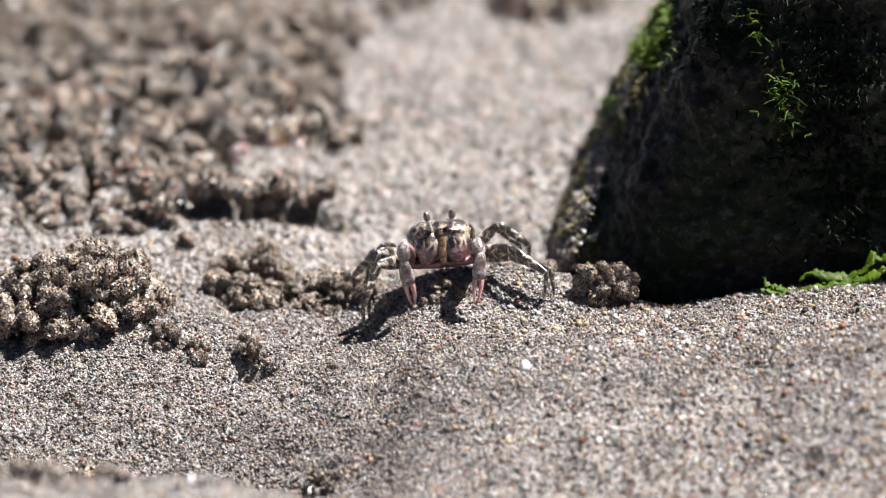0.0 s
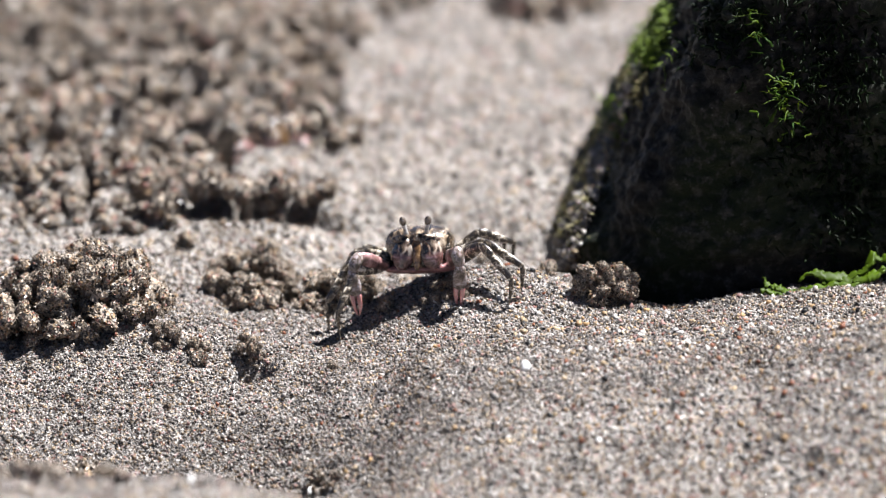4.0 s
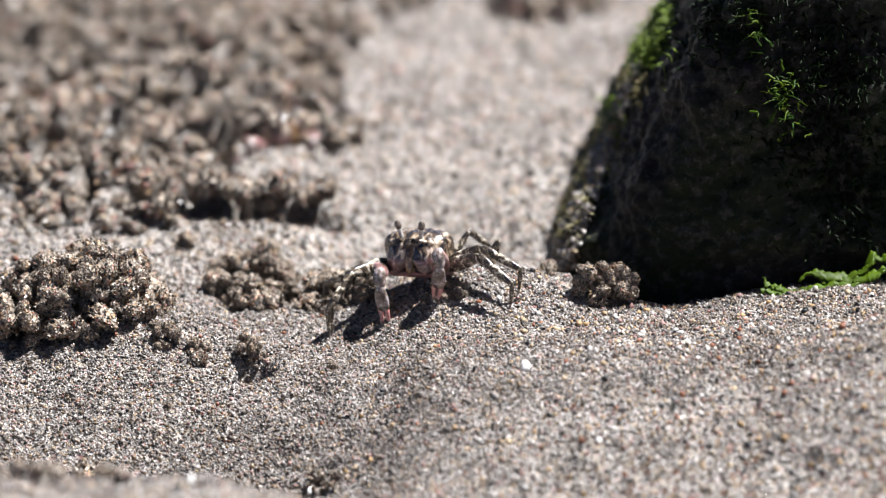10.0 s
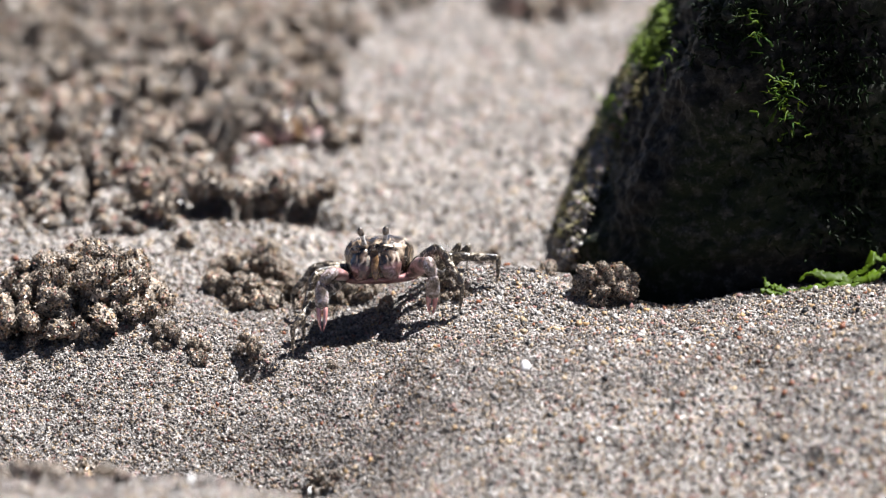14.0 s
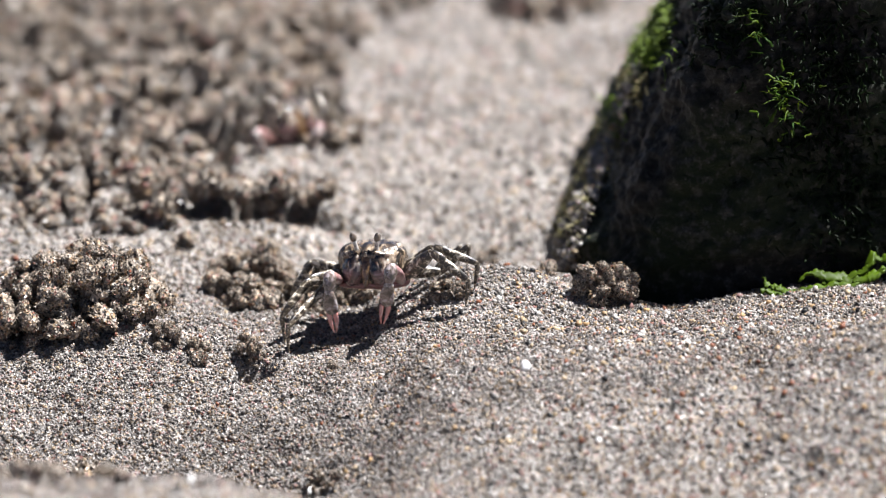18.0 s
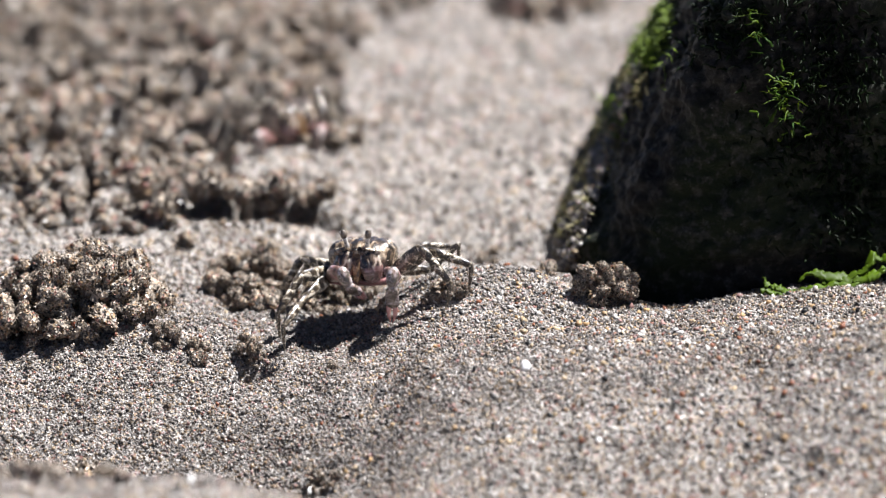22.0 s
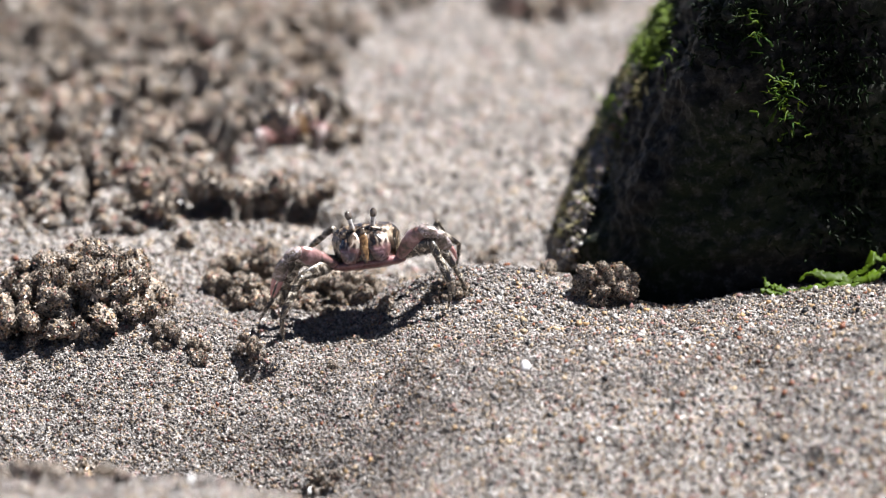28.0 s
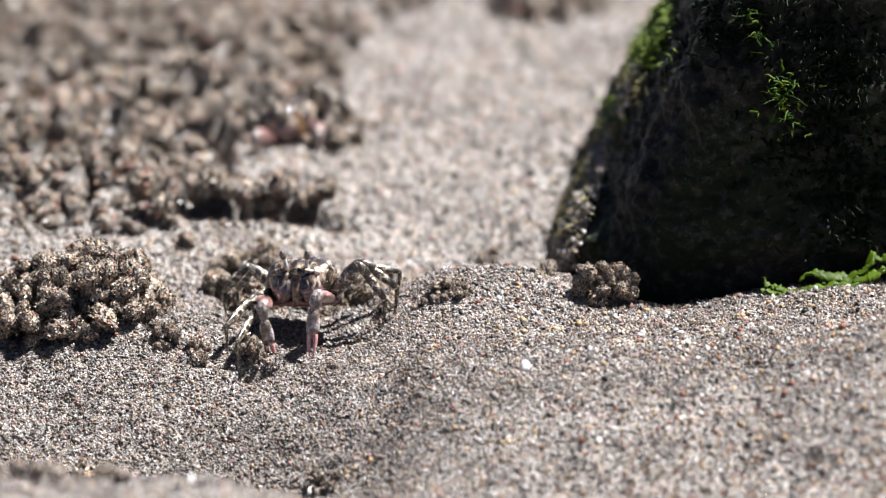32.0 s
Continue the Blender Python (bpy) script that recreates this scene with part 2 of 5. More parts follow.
def sand_height(x, y):
    """Height of the sand, in millimetres."""
    x, y = np.asarray(x, float), np.asarray(y, float)
    x, y = np.clip(x, -5e5, 5e5), np.clip(y, -5e5, 5e5)
    near = np.exp(-(np.hypot(x, y - 30) / 260) ** 4)
    left = 0.5 - 0.5 * np.tanh((x + 14) / 16)
    z = -25 * left * np.exp(-((y + 46) / 22) ** 2)
    z += 4.5 * left * np.exp(-((y + 84) / 10) ** 2)
    z += 4.0 * bell(x, y, 64, -30, 42, 18)
    dip = np.clip((-y - 28) / 45, 0, 1)
    z -= (1 - left) * 12 * dip * dip * (3 - 2 * dip)
    z += 5.6 * bell(x, y, 7, 5, 18, 8.5)
    z -= 9.0 * bell(x, y, 6, 36, 32, 17)
    z -= 4.5 * (0.5 - 0.5 * np.tanh((x + 7) / 7)) * np.exp(-((y + 6) / 30) ** 2)
    z += 2.0 * bell(x, y, 70, -2, 30, 14)
    z += 4.0 * bell(x, y, -50, -3, 14, 10)
    z += 2.2 * bell(x, y, -28, 42, 10, 8)
    field = (0.5 - 0.5 * np.tanh((x + 20) / 8)) * (0.5 + 0.5 * np.tanh((y - 40) / 7))
    field = field * (1 - 0.85 * bell(x, y, -24, 68, 13, 11))
    z += field * (1.5 + 1.2 * lattice(x / 9, y / 9, 8) - 28.0 * np.clip(lattice(x / 3.6, y / 7.5, 9) - 0.2, 0, 0.42) * (0.5 + 0.5 * np.tanh((y - 48) / 6)))
    z -= 13.0 * pit(x, y, -29.0, 46.4, 10.6, 4.2)
    z -= 10.0 * pit(x, y, -31.0, 20.5, 3.6, 5.6) + 6.0 * pit(x, y, -24.6, 14.0, 2.6, 2.4) + 6 * pit(x, y, -29.8, -12.8, 2.8, 2.0)
    z -= 1.6 * pit(x, y, 55.5, -58.0, 4.5, 3.4) + 1.2 * bell(x, y, 66, -62, 9, 8) + 2.2 * bell(x, y, 47, -34, 6, 5)
    z += 9.0 * (0.5 + 0.5 * np.tanh((x - 62) / 12)) * np.clip((-y - 8) / 30, 0, 1)
    z -= 6.0 * bell(x, y, 37.0, 8.0, 8, 4.0)
    z += 1.1 * lattice(x / 26 + 5, y / 26, 1) + 0.55 * lattice(x / 9, y / 9, 2) + (0.42 * lattice(x / 3.1, y / 3.1, 3) + 0.22 * lattice(x / 1.3, y / 1.3, 6)) * (0.65 - 0.35 * np.tanh((y - 20) / 8))
    return z * near + (1 - near) * 30 * lattice(x / 4000, y / 4000, 4) * np.clip((np.hypot(x, y) - 2600) / 4000, 0, 1)


def ground_z(x, y):
    return float(sand_height(x, y))


def on_sand(u, v):
    """Where the sight line through u, v of the sharp plane meets the sand, in metres."""
    a, b = spot(u, v, -140), spot(u, v, 330)
    last = 0.0
    for k in range(481):
        f = k / 480
        p = a.lerp(b, f)
        if p.z * 1000 <= ground_z(p.x * 1000, p.y * 1000):
            break
        last = f
    lo, hi = last, f
    for _ in range(12):
        mid = (lo + hi) / 2
        p = a.lerp(b, mid)
        if p.z * 1000 <= ground_z(p.x * 1000, p.y * 1000):
            hi = mid
        else:
            lo = mid
    return a.lerp(b, hi)


# ---- ground: one sheet, fine near the crab, reaching the horizon ----
def axis(lo, hi, step, far):
    inner = np.arange(lo, hi + step / 2, step)
    grow, d = [], step
    reach = 0.0
    while reach < far:
        d *= 1.28
        reach += d
        grow.append(reach)
    grow = np.array(grow)
    return np.concatenate([(lo - grow)[::-1], inner, hi + grow])


def build_ground():
    xs, ys = axis(-90, 90, 0.75, 400000), axis(-105, 190, 0.9, 400000)
    X, Y = np.meshgrid(xs, ys)
    Z = sand_height(X, Y)
    verts = np.stack([X, Y, Z], -1).reshape(-1, 3) * MM
    nx, ny = len(xs), len(ys)
    i = np.arange(nx * ny).reshape(ny, nx)
    faces = np.stack([i[:-1, :-1], i[:-1, 1:], i[1:, 1:], i[1:, :-1]], -1).reshape(-1, 4)
    me = bpy.data.meshes.new("ground")
    me.vertices.add(len(verts))
    me.vertices.foreach_set("co", verts.ravel())
    me.loops.add(faces.size)
    me.loops.foreach_set("vertex_index", faces.ravel().astype(np.int32))
    me.polygons.add(len(faces))
    me.polygons.foreach_set("loop_start", np.arange(0, faces.size, 4, dtype=np.int32))
    me.polygons.foreach_set("use_smooth", np.ones(len(faces), bool))
    me.update(calc_edges=True)
    me.materials.append(SAND)
    tagged(new("ground", me), "grey speckled beach sand sloping into a hollow", "sand", kind="structure")


build_ground()

# ---- loose grains ----
OCTA_V = np.array([(1, 0, 0), (-1, 0, 0), (0, 1, 0), (0, -1, 0), (0, 0, 1), (0, 0, -1)], float)
OCTA_F = np.array([(0, 2, 4), (2, 1, 4), (1, 3, 4), (3, 0, 4), (2, 0, 5), (1, 2, 5), (3, 1, 5), (0, 3, 5)])


def cube_grain():
    v = np.array([(a, b, c) for a in (-1, 1) for b in (-1, 1) for c in (-1, 1)], float) * 0.62
    f = np.array([(0, 1, 3), (0, 3, 2), (4, 6, 7), (4, 7, 5), (0, 4, 5), (0, 5, 1), (2, 3, 7), (2, 7, 6), (0, 2, 6), (0, 6, 4), (1, 5, 7), (1, 7, 3)])
    return v, f


def grains_mesh(name, centres, sizes, rng, mat, boxy=True, core=None):
    """One mesh of many small angular grains, stuck to a core (places, triangles) where there is one."""
    bv, bf = cube_grain() if boxy else (OCTA_V, OCTA_F)
    n, k = len(centres), len(bv)
    q = rng.normal(size=(n, 4))
    q /= np.linalg.norm(q, axis=1)[:, None]
    w, x, y, z = q.T
    R = np.stack([1 - 2 * (y * y + z * z), 2 * (x * y - z * w), 2 * (x * z + y * w),
                  2 * (x * y + z * w), 1 - 2 * (x * x + z * z), 2 * (y * z - x * w),
                  2 * (x * z - y * w), 2 * (y * z + x * w), 1 - 2 * (x * x + y * y)], -1).reshape(n, 3, 3)
    stretch = rng.uniform(0.45, 1.45, (n, 1, 3))
    local = (bv[None] + rng.normal(0, 0.16, (n, k, 3))) * stretch * sizes[:, None, None]
    V = np.einsum("nij,nkj->nki", R, local) + centres[:, None, :]
    F = (bf[None] + (np.arange(n) * k)[:, None, None]).reshape(-1, 3)
    V, loose = V.reshape(-1, 3), len(F)
    if core is not None:
        F = np.concatenate([F, core[1] + len(V)])
        V = np.concatenate([V, core[0]])
    me = bpy.data.meshes.new(name)
    me.vertices.add(len(V))
    me.vertices.foreach_set("co", (V * MM).ravel())
    me.loops.add(F.size)
    me.loops.foreach_set("vertex_index", F.ravel().astype(np.int32))
    me.polygons.add(len(F))
    me.polygons.foreach_set("loop_start", np.arange(0, F.size, 3, dtype=np.int32))
    me.update(calc_edges=True)
    me.materials.append(mat)
    if core is not None:
        me.materials.append(DAMP)
        me.polygons.foreach_set("material_index", (np.arange(len(F)) >= loose).astype(np.int32))
        me.polygons.foreach_set("use_smooth", np.arange(len(F)) >= loose)
    return me


def scatter_grains(name, x0, x1, y0, y1, spacing, size, seed, label, jitter=(-0.5, 0.35), mat=GRAIN):
    rng = np.random.default_rng(seed)
    gx, gy = np.meshgrid(np.arange(x0, x1, spacing), np.arange(y0, y1, spacing))
    x = gx.ravel() + rng.uniform(-0.5, 0.5, gx.size) * spacing
    y = gy.ravel() + rng.uniform(-0.5, 0.5, gx.size) * spacing
    s = size * np.clip(rng.lognormal(0, 0.55, x.size), 0.4, 2.4)
    z = sand_height(x, y) + s * rng.uniform(*jitter, x.size)
    me = grains_mesh(name, np.stack([x, y, z], -1), s, rng, mat, False)
    return tagged(new(name, me), label, "sand", kind="stuff")


scatter_grains("sand_grains", -74, 74, -40, 11, 0.25, 0.14, 11, "loose fine angular sand grains in grey white black and tan", (-0.45, 0.6))
scatter_grains("sand_grains", -75, 75, -56, -40, 0.33, 0.17, 16, "loose angular sand grains in grey white black and tan")
scatter_grains("sand_grains", -76, 76, 11, 19, 0.33, 0.17, 17, "loose angular sand grains in grey white black and tan")
scatter_grains("sand_grains", -74, 74, -100, -56, 0.46, 0.23, 12, "loose angular sand grains in grey white and tan")
scatter_grains("sand_grains", -80, 80, 19, 160, 0.64, 0.27, 13, "loose angular sand grains lying behind the crab", (-0.2, 0.3), FARGRAIN)



def coarse_grains(count, seed):
    """Sparse bigger grains that stand out from the rest."""
    rng = np.random.default_rng(seed)
    x, y = rng.uniform(-78, 78, count), rng.uniform(-98, 40, count)
    s = (0.2 + 0.05 * np.tanh((x + 5) / 15)) * np.clip(rng.lognormal(0, 0.4, count), 0.6, 2.2)
    z = sand_height(x, y) + s * 0.2
    me = grains_mesh("coarse_grains", np.stack([x, y, z], -1), s, rng, BRIGHTGRAIN)
    tagged(new("coarse_grains", me), "scattered bigger grains of quartz shell and dark stone", "sand", kind="stuff")


coarse_grains(22000, 15)

# ---- pellets of sand rolled by the crabs ----
def pellet_mesh(seed, grains=150, grain=0.2, mat=WETGRAIN):
    """A lumpy ball of damp sand with grains stuck over it, one millimetre in radius."""
    rng = np.random.default_rng(seed)

    def swell(d):
        return 0.86 + 0.25 * lattice(d[:, 0] * 1.7 + seed, d[:, 1] * 1.7 + d[:, 2] * 2.3, seed) + 0.10 * lattice(d[:, 0] * 4.5 + d[:, 2] * 4, d[:, 1] * 4.5 + seed, seed + 1)
    k = np.arange(grains) + 0.5
    ph = np.arccos(1 - 2 * k / grains)
    th = np.pi * (1 + 5 ** 0.5) * k
    d = np.stack([np.cos(th) * np.sin(ph), np.sin(th) * np.sin(ph), np.cos(ph)], -1) + rng.normal(0, 0.05, (grains, 3))
    d /= np.linalg.norm(d, axis=1)[:, None]
    c = d * (swell(d) + rng.normal(0, 0.03, grains))[:, None]
    s = grain * np.clip(rng.lognormal(0, 0.35, grains), 0.5, 1.7)
    nu, nv = 14, 9
    u, v = np.meshgrid(np.arange(nu) * 2 * np.pi / nu, (np.arange(nv) + 0.5) * np.pi / nv)
    cd = np.stack([np.cos(u) * np.sin(v), np.sin(u) * np.sin(v), np.cos(v)], -1).reshape(-1, 3)
    i = np.arange(nu * nv).reshape(nv, nu)
    a, b, e, f = i[:-1], np.roll(i, -1, 1)[:-1], np.roll(i, -1, 1)[1:], i[1:]
    cf = np.concatenate([np.stack([a, f, e], -1).reshape(-1, 3), np.stack([a, e, b], -1).reshape(-1, 3)])
    return grains_mesh("pellet", c, s, rng, mat, False, (cd * swell(cd)[:, None] * 0.97, cf))


PELLETS = [pellet_mesh(s, 110, 0.15, FARWET) for s in range(31, 41)]
FINE = [pellet_mesh(s, 230, 0.09) for s in range(51, 59)]


def pellet(parent, x, y, z, r, rng, kinds=None):
    ob = part("pellet", rng.choice(kinds or PELLETS), parent)
    ob.matrix_basis = Matrix.LocRotScale((x * MM, y * MM, z * MM), Euler([rng.uniform(0, 6.28) for _ in range(3)]),
                                         [r * rng.uniform(0.72, 1.25) for _ in range(3)])
    return ob


def pellet_pile(label, x, y, rx, ry, count, r, height, seed, kinds=None, group="", gap=0.74, hole=0.0):
    """A heap of pellets dropped one by one in an ellipse on the sand, up to a dome; none within the hole."""
    rng = random.Random(seed)
    base = new("sand_pellet_pile")
    base.location = (x * MM, y * MM, ground_z(x, y) * MM)
    tagged(base, label, "sand pellets", group=group)
    made, tries, floor = [], 0, ground_z(x, y)
    while len(made) < count and tries < count * 60:
        tries += 1
        a, q = rng.uniform(0, 6.2832), math.sqrt(rng.random())
        if q < hole:
            continue
        px, py = math.cos(a) * q * rx, math.sin(a) * q * ry
        size = r * rng.choice((0.4, 0.5, 0.65, 0.8, 0.95, 1.1, 1.3, 1.45))
        low = ground_z(x + px, y + py)
        if low < floor - 3.6 and hole == 0:
            continue
        z = low + size * 0.5
        for a1, b1, c1, s1 in made:
            near, flat = (gap * (size + s1)) ** 2, (px - a1) ** 2 + (py - b1) ** 2
            if flat < near:
                z = max(z, floor + c1 + math.sqrt(near - flat))
        if z > low + height * max(0.0, 1 - q ** 3) + size * 0.75:
            continue
        made.append((px, py, z - floor, size))
        pellet(base, px, py, z - floor, size, rng, kinds)
    return base


def pile_at(label, u0, u1, vb, vt, count, r, height, seed, kinds=None, gap=0.78, hole=0.0):
    """A heap whose foot spans u0 to u1, from the near edge vb to the far edge vt as sighted on the sand."""
    a, b = on_sand((u0 + u1) / 2, vb), on_sand((u0 + u1) / 2, vt)
    y0, y1 = a.y * 1000, b.y * 1000
    return pellet_pile(label, (u0 + u1) / 2, (y0 + y1) / 2, (u1 - u0) / 2, max(1.5, (y1 - y0) / 2), count, r, height, seed, kinds, gap=gap, hole=hole)
# ---- the piles ----
pile_at("large raspberry-like heap of damp grey sand pellets", -73.0, -43.5, -15.6, -6.4, 185, 1.7, 8.2, 201, FINE, 0.76)
pile_at("ring of damp brown sand pellets round a burrow", -37.5, -23.0, -10.0, -1.2, 66, 1.35, 3.0, 202, FINE, 0.78, 0.52)
pile_at("row of damp brown sand pellets below the crab", -25.0, -9.0, -9.9, -5.6, 44, 1.35, 2.2, 203, FINE)
pile_at("small pale crumbly clump of sand pellets beside the rock", 20.4, 31.4, -9.3, -7.6, 40, 1.15, 5.0, 205, FINE, 0.7)
pile_at("few sand pellets on the hollow's rim", -46.0, -41.0, -16.2, -13.8, 9, 1.05, 1.4, 206, FINE)
pile_at("few sand pellets on the hollow's rim", -40.4, -36.6, -17.8, -16.0, 7, 0.95, 1.2, 214, FINE)
pile_at("small dark crumbly sand clump", -32.8, -27.6, -18.4, -16.4, 16, 0.95, 3.0, 207, FINE)
pile_at("blurred pellets at the near edge of the hollow", -73, -40, -39.5, -36.2, 30, 1.7, 0.6, 208)
pile_at("blurred pellets at the near edge of the hollow", -22, -15, -38.5, -36.4, 10, 1.1, 0.6, 215)
pile_at("far sand pellets on smooth sand", -11, -2.5, 37.0, 40.5, 12, 2.2, 0.8, 209)
pile_at("far sand pellets on smooth sand", 8, 26, 35.6, 40.5, 24, 2.4, 0.8, 210)
pile_at("pair of small sand pellets on the ridge", 4, 9.5, -2.2, -0.9, 5, 0.75, 0.2, 211, FINE)
pile_at("crumbs of sand beside the foot of the rock", 14.8, 19.5, -5.0, -1.0, 26, 0.9, 2.2, 212, FINE)
pile_at("dark damp crumbs of sand on the ridge", -3.5, 4.5, -8.6, -5.6, 24, 0.75, 0.3, 213, FINE)


def burrow_mouth():
    """Pellets stuck into a roof that spans a dark burrow, propped in the middle."""
    rng = random.Random(204)
    x0, y0 = -29.6, 43.6
    base = new("sand_pellet_pile")
    z0 = ground_z(x0, 38.0)
    base.location = (x0 * MM, y0 * MM, z0 * MM)
    tagged(base, "dark overhanging clump of sand pellets at a burrow's mouth", "sand pellets")
    for cx, top, wide in ((-28.0, 4.0, 0.9), (-27.2, 3.6, 0.7)):
        z = z0 - 7.0
        while z < z0 + top:
            r = rng.uniform(1.0, 1.5)
            pellet(base, cx - x0 + rng.uniform(-wide, wide), rng.uniform(-0.8, 1.6), z - z0 + r * 0.5, r, rng)
            z += r * 0.9
    x = -40.0
    while x < -18.4:
        sag = 1.3 * math.sin((x + 40.0) * 0.62) + (0.9 if x < -27 else 0.0)
        for row in range(4):
            r = rng.uniform(1.1, 1.9)
            pellet(base, x - x0 + rng.uniform(-0.7, 0.7), row * 2.2 + rng.uniform(-0.6, 0.6), 4.6 - 0.6 * row + sag * 0.5 + rng.uniform(-0.8, 0.9), r, rng)
        x += 1.9


burrow_mouth()


def single_pellet(u, v, r, seed):
    p = on_sand(u, v)
    ob = new("sand_pellet", FINE[seed % len(FINE)])
    ob.matrix_basis = Matrix.LocRotScale((p.x, p.y, p.z + r * 0.6 * MM), Euler((seed, seed * 2.3, seed * 1.7)), (r, r, r))
    tagged(ob, "single round pellet of damp dark sand", "sand pellets", "single sand pellets")


for n, (u, v, r) in enumerate([(-8.9, -9.7, 1.5), (-17.6, -18.9, 0.9), (-40.4, 0.4, 1.7), (-45.5, -12.5, 1.0), (8.2, -0.6, 0.9), (-43.5, -25, 0.6)]):
    single_pellet(u, v, r, n + 3)

FAR = [pellet_mesh(s, 70, 0.19, FARWET) for s in range(71, 79)]


def pellet_field():
    """The far field of crowded pellets round the other burrows: the nearest are parts, the rest one mesh."""
    rng = random.Random(77)
    base = new("sand_pellet_field")
    base.location = (-50 * MM, 90 * MM, 0)
    tagged(base, "wide field of crowded damp sand pellets with dark gaps", "sand pellets")
    made = []
    for _ in range(42000):
        x, y = rng.uniform(-86, -13), rng.uniform(36, 166)
        edge = -16.5 + 2.5 * math.sin(y / 9) + 2 * math.sin(y / 4 + 1) - (0 if y > 72 else 6)
        if x > edge or (x > -43 and y < 52) or (-36 < x < -12 and y < 76) or ground_z(x, y) < -2.2:
            continue
        if y < 48 and rng.random() < 0.9:
            continue
        r = rng.choice((1.1, 1.4, 1.7, 1.9, 2.1, 2.5))
        if all((x - a) ** 2 + (y - b) ** 2 > (0.86 * (r + s)) ** 2 for a, b, s in made):
            made.append((x, y, r))
    made.sort(key=lambda q: q[1])
    rest = []
    for n, (x, y, r) in enumerate(made):
        ob = pellet(base, x + 50, y - 90, ground_z(x, y) + r * rng.uniform(0.3, 1.3), r, rng, FAR)
        if n >= 290:
            rest.append(ob)
    V, F, look_of, n = [], [], [], 0
    for ob in rest:
        m, me = np.array(ob.matrix_basis), ob.data
        v = np.empty(len(me.vertices) * 3)
        me.vertices.foreach_get("co", v)
        f = np.empty(len(me.polygons) * 3, np.int32)
        me.polygons.foreach_get("vertices", f)
        V.append(v.reshape(-1, 3) @ m[:3, :3].T + m[:3, 3])
        F.append(f.reshape(-1, 3) + n)
        w = np.empty(len(me.polygons), np.int32)
        me.polygons.foreach_get("material_index", w)
        look_of.append(w)
        n += len(me.vertices)
        bpy.data.objects.remove(ob)
    if V:
        me = mesh_of("far_pellets", np.concatenate(V), np.concatenate(F), FARWET, False)
        me.materials.append(DAMP)
        me.polygons.foreach_set("material_index", np.concatenate(look_of))
        tagged(part("far_pellets", me, base), "", "", kind="stuff")


pellet_field()


# ---- rock with algae ----
def build_rock():
    rng = np.random.default_rng(5)
    na, nh = 520, 190
    a = np.linspace(0, 2 * np.pi, na, endpoint=False)
    verts = []
    for j in range(nh + 1):
        h = j / nh
        top = 64.0
        z = -14 + (top + 14) * h
        rise = max(0.0, (h - 0.84) / 0.16)
        shrink = math.sqrt(max(0.0, 1 - rise ** 2)) * 0.9 + 0.1 * (1 - rise)
        left, right = 21.0 + 0.54 * min(max(z, -4), 15) + 0.45 * max(0.0, z - 15), 140 - 0.2 * z
        cx, rx = (left + right) / 2, (right - left) / 2
        front, back = 5.5 + 0.08 * z, 84 - 0.25 * z
        cy, ry = (front + back) / 2, (back - front) / 2
        c, s = np.cos(a), np.sin(a)
        k = (np.abs(c) ** 7 + np.abs(s) ** 7) ** (-1 / 7)
        x, y = cx + rx * c * k * shrink, cy + ry * s * k * shrink
        y = y + 0.2 * np.maximum(0, x - 50) * (y < cy)
        zz = np.full(na, z)
        for amp, sc, seed in ((2.2, 13, 21), (2.0, 6, 22), (1.4, 2.8, 23), (0.8, 1.3, 24)):
            d = amp * np.array([noise.noise(Vector((p / sc + seed, q / sc, r / sc))) for p, q, r in zip(x, y, zz)])
            x, y, zz = x + d * c * 0.8, y + d * s * 0.9, zz + d * 0.25
        verts.append(np.stack([x, y, zz], -1))
    verts = np.concatenate(verts)
    faces = []
    for j in range(nh):
        for i in range(na):
            b, b2 = j * na + i, j * na + (i + 1) % na
            faces.append((b, b2, b2 + na, b + na))
    verts = np.concatenate([verts, verts[-na:].mean(0)[None]])
    tip = len(verts) - 1
    faces += [((nh) * na + i, nh * na + (i + 1) % na, tip) for i in range(na)]
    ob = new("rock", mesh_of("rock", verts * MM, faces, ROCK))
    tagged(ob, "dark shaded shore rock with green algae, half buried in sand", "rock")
    return ob


rock = build_rock()
bpy.context.view_layer.update()


def rock_hit(u, v):
    """Where the sight line through u, v meets the rock: place and normal."""
    a = spot(u, v, -140)
    way = (spot(u, v, 300) - a).normalized()
    hit, place, normal, _ = rock.ray_cast(a, way)
    return (place, normal) if hit else (None, None)


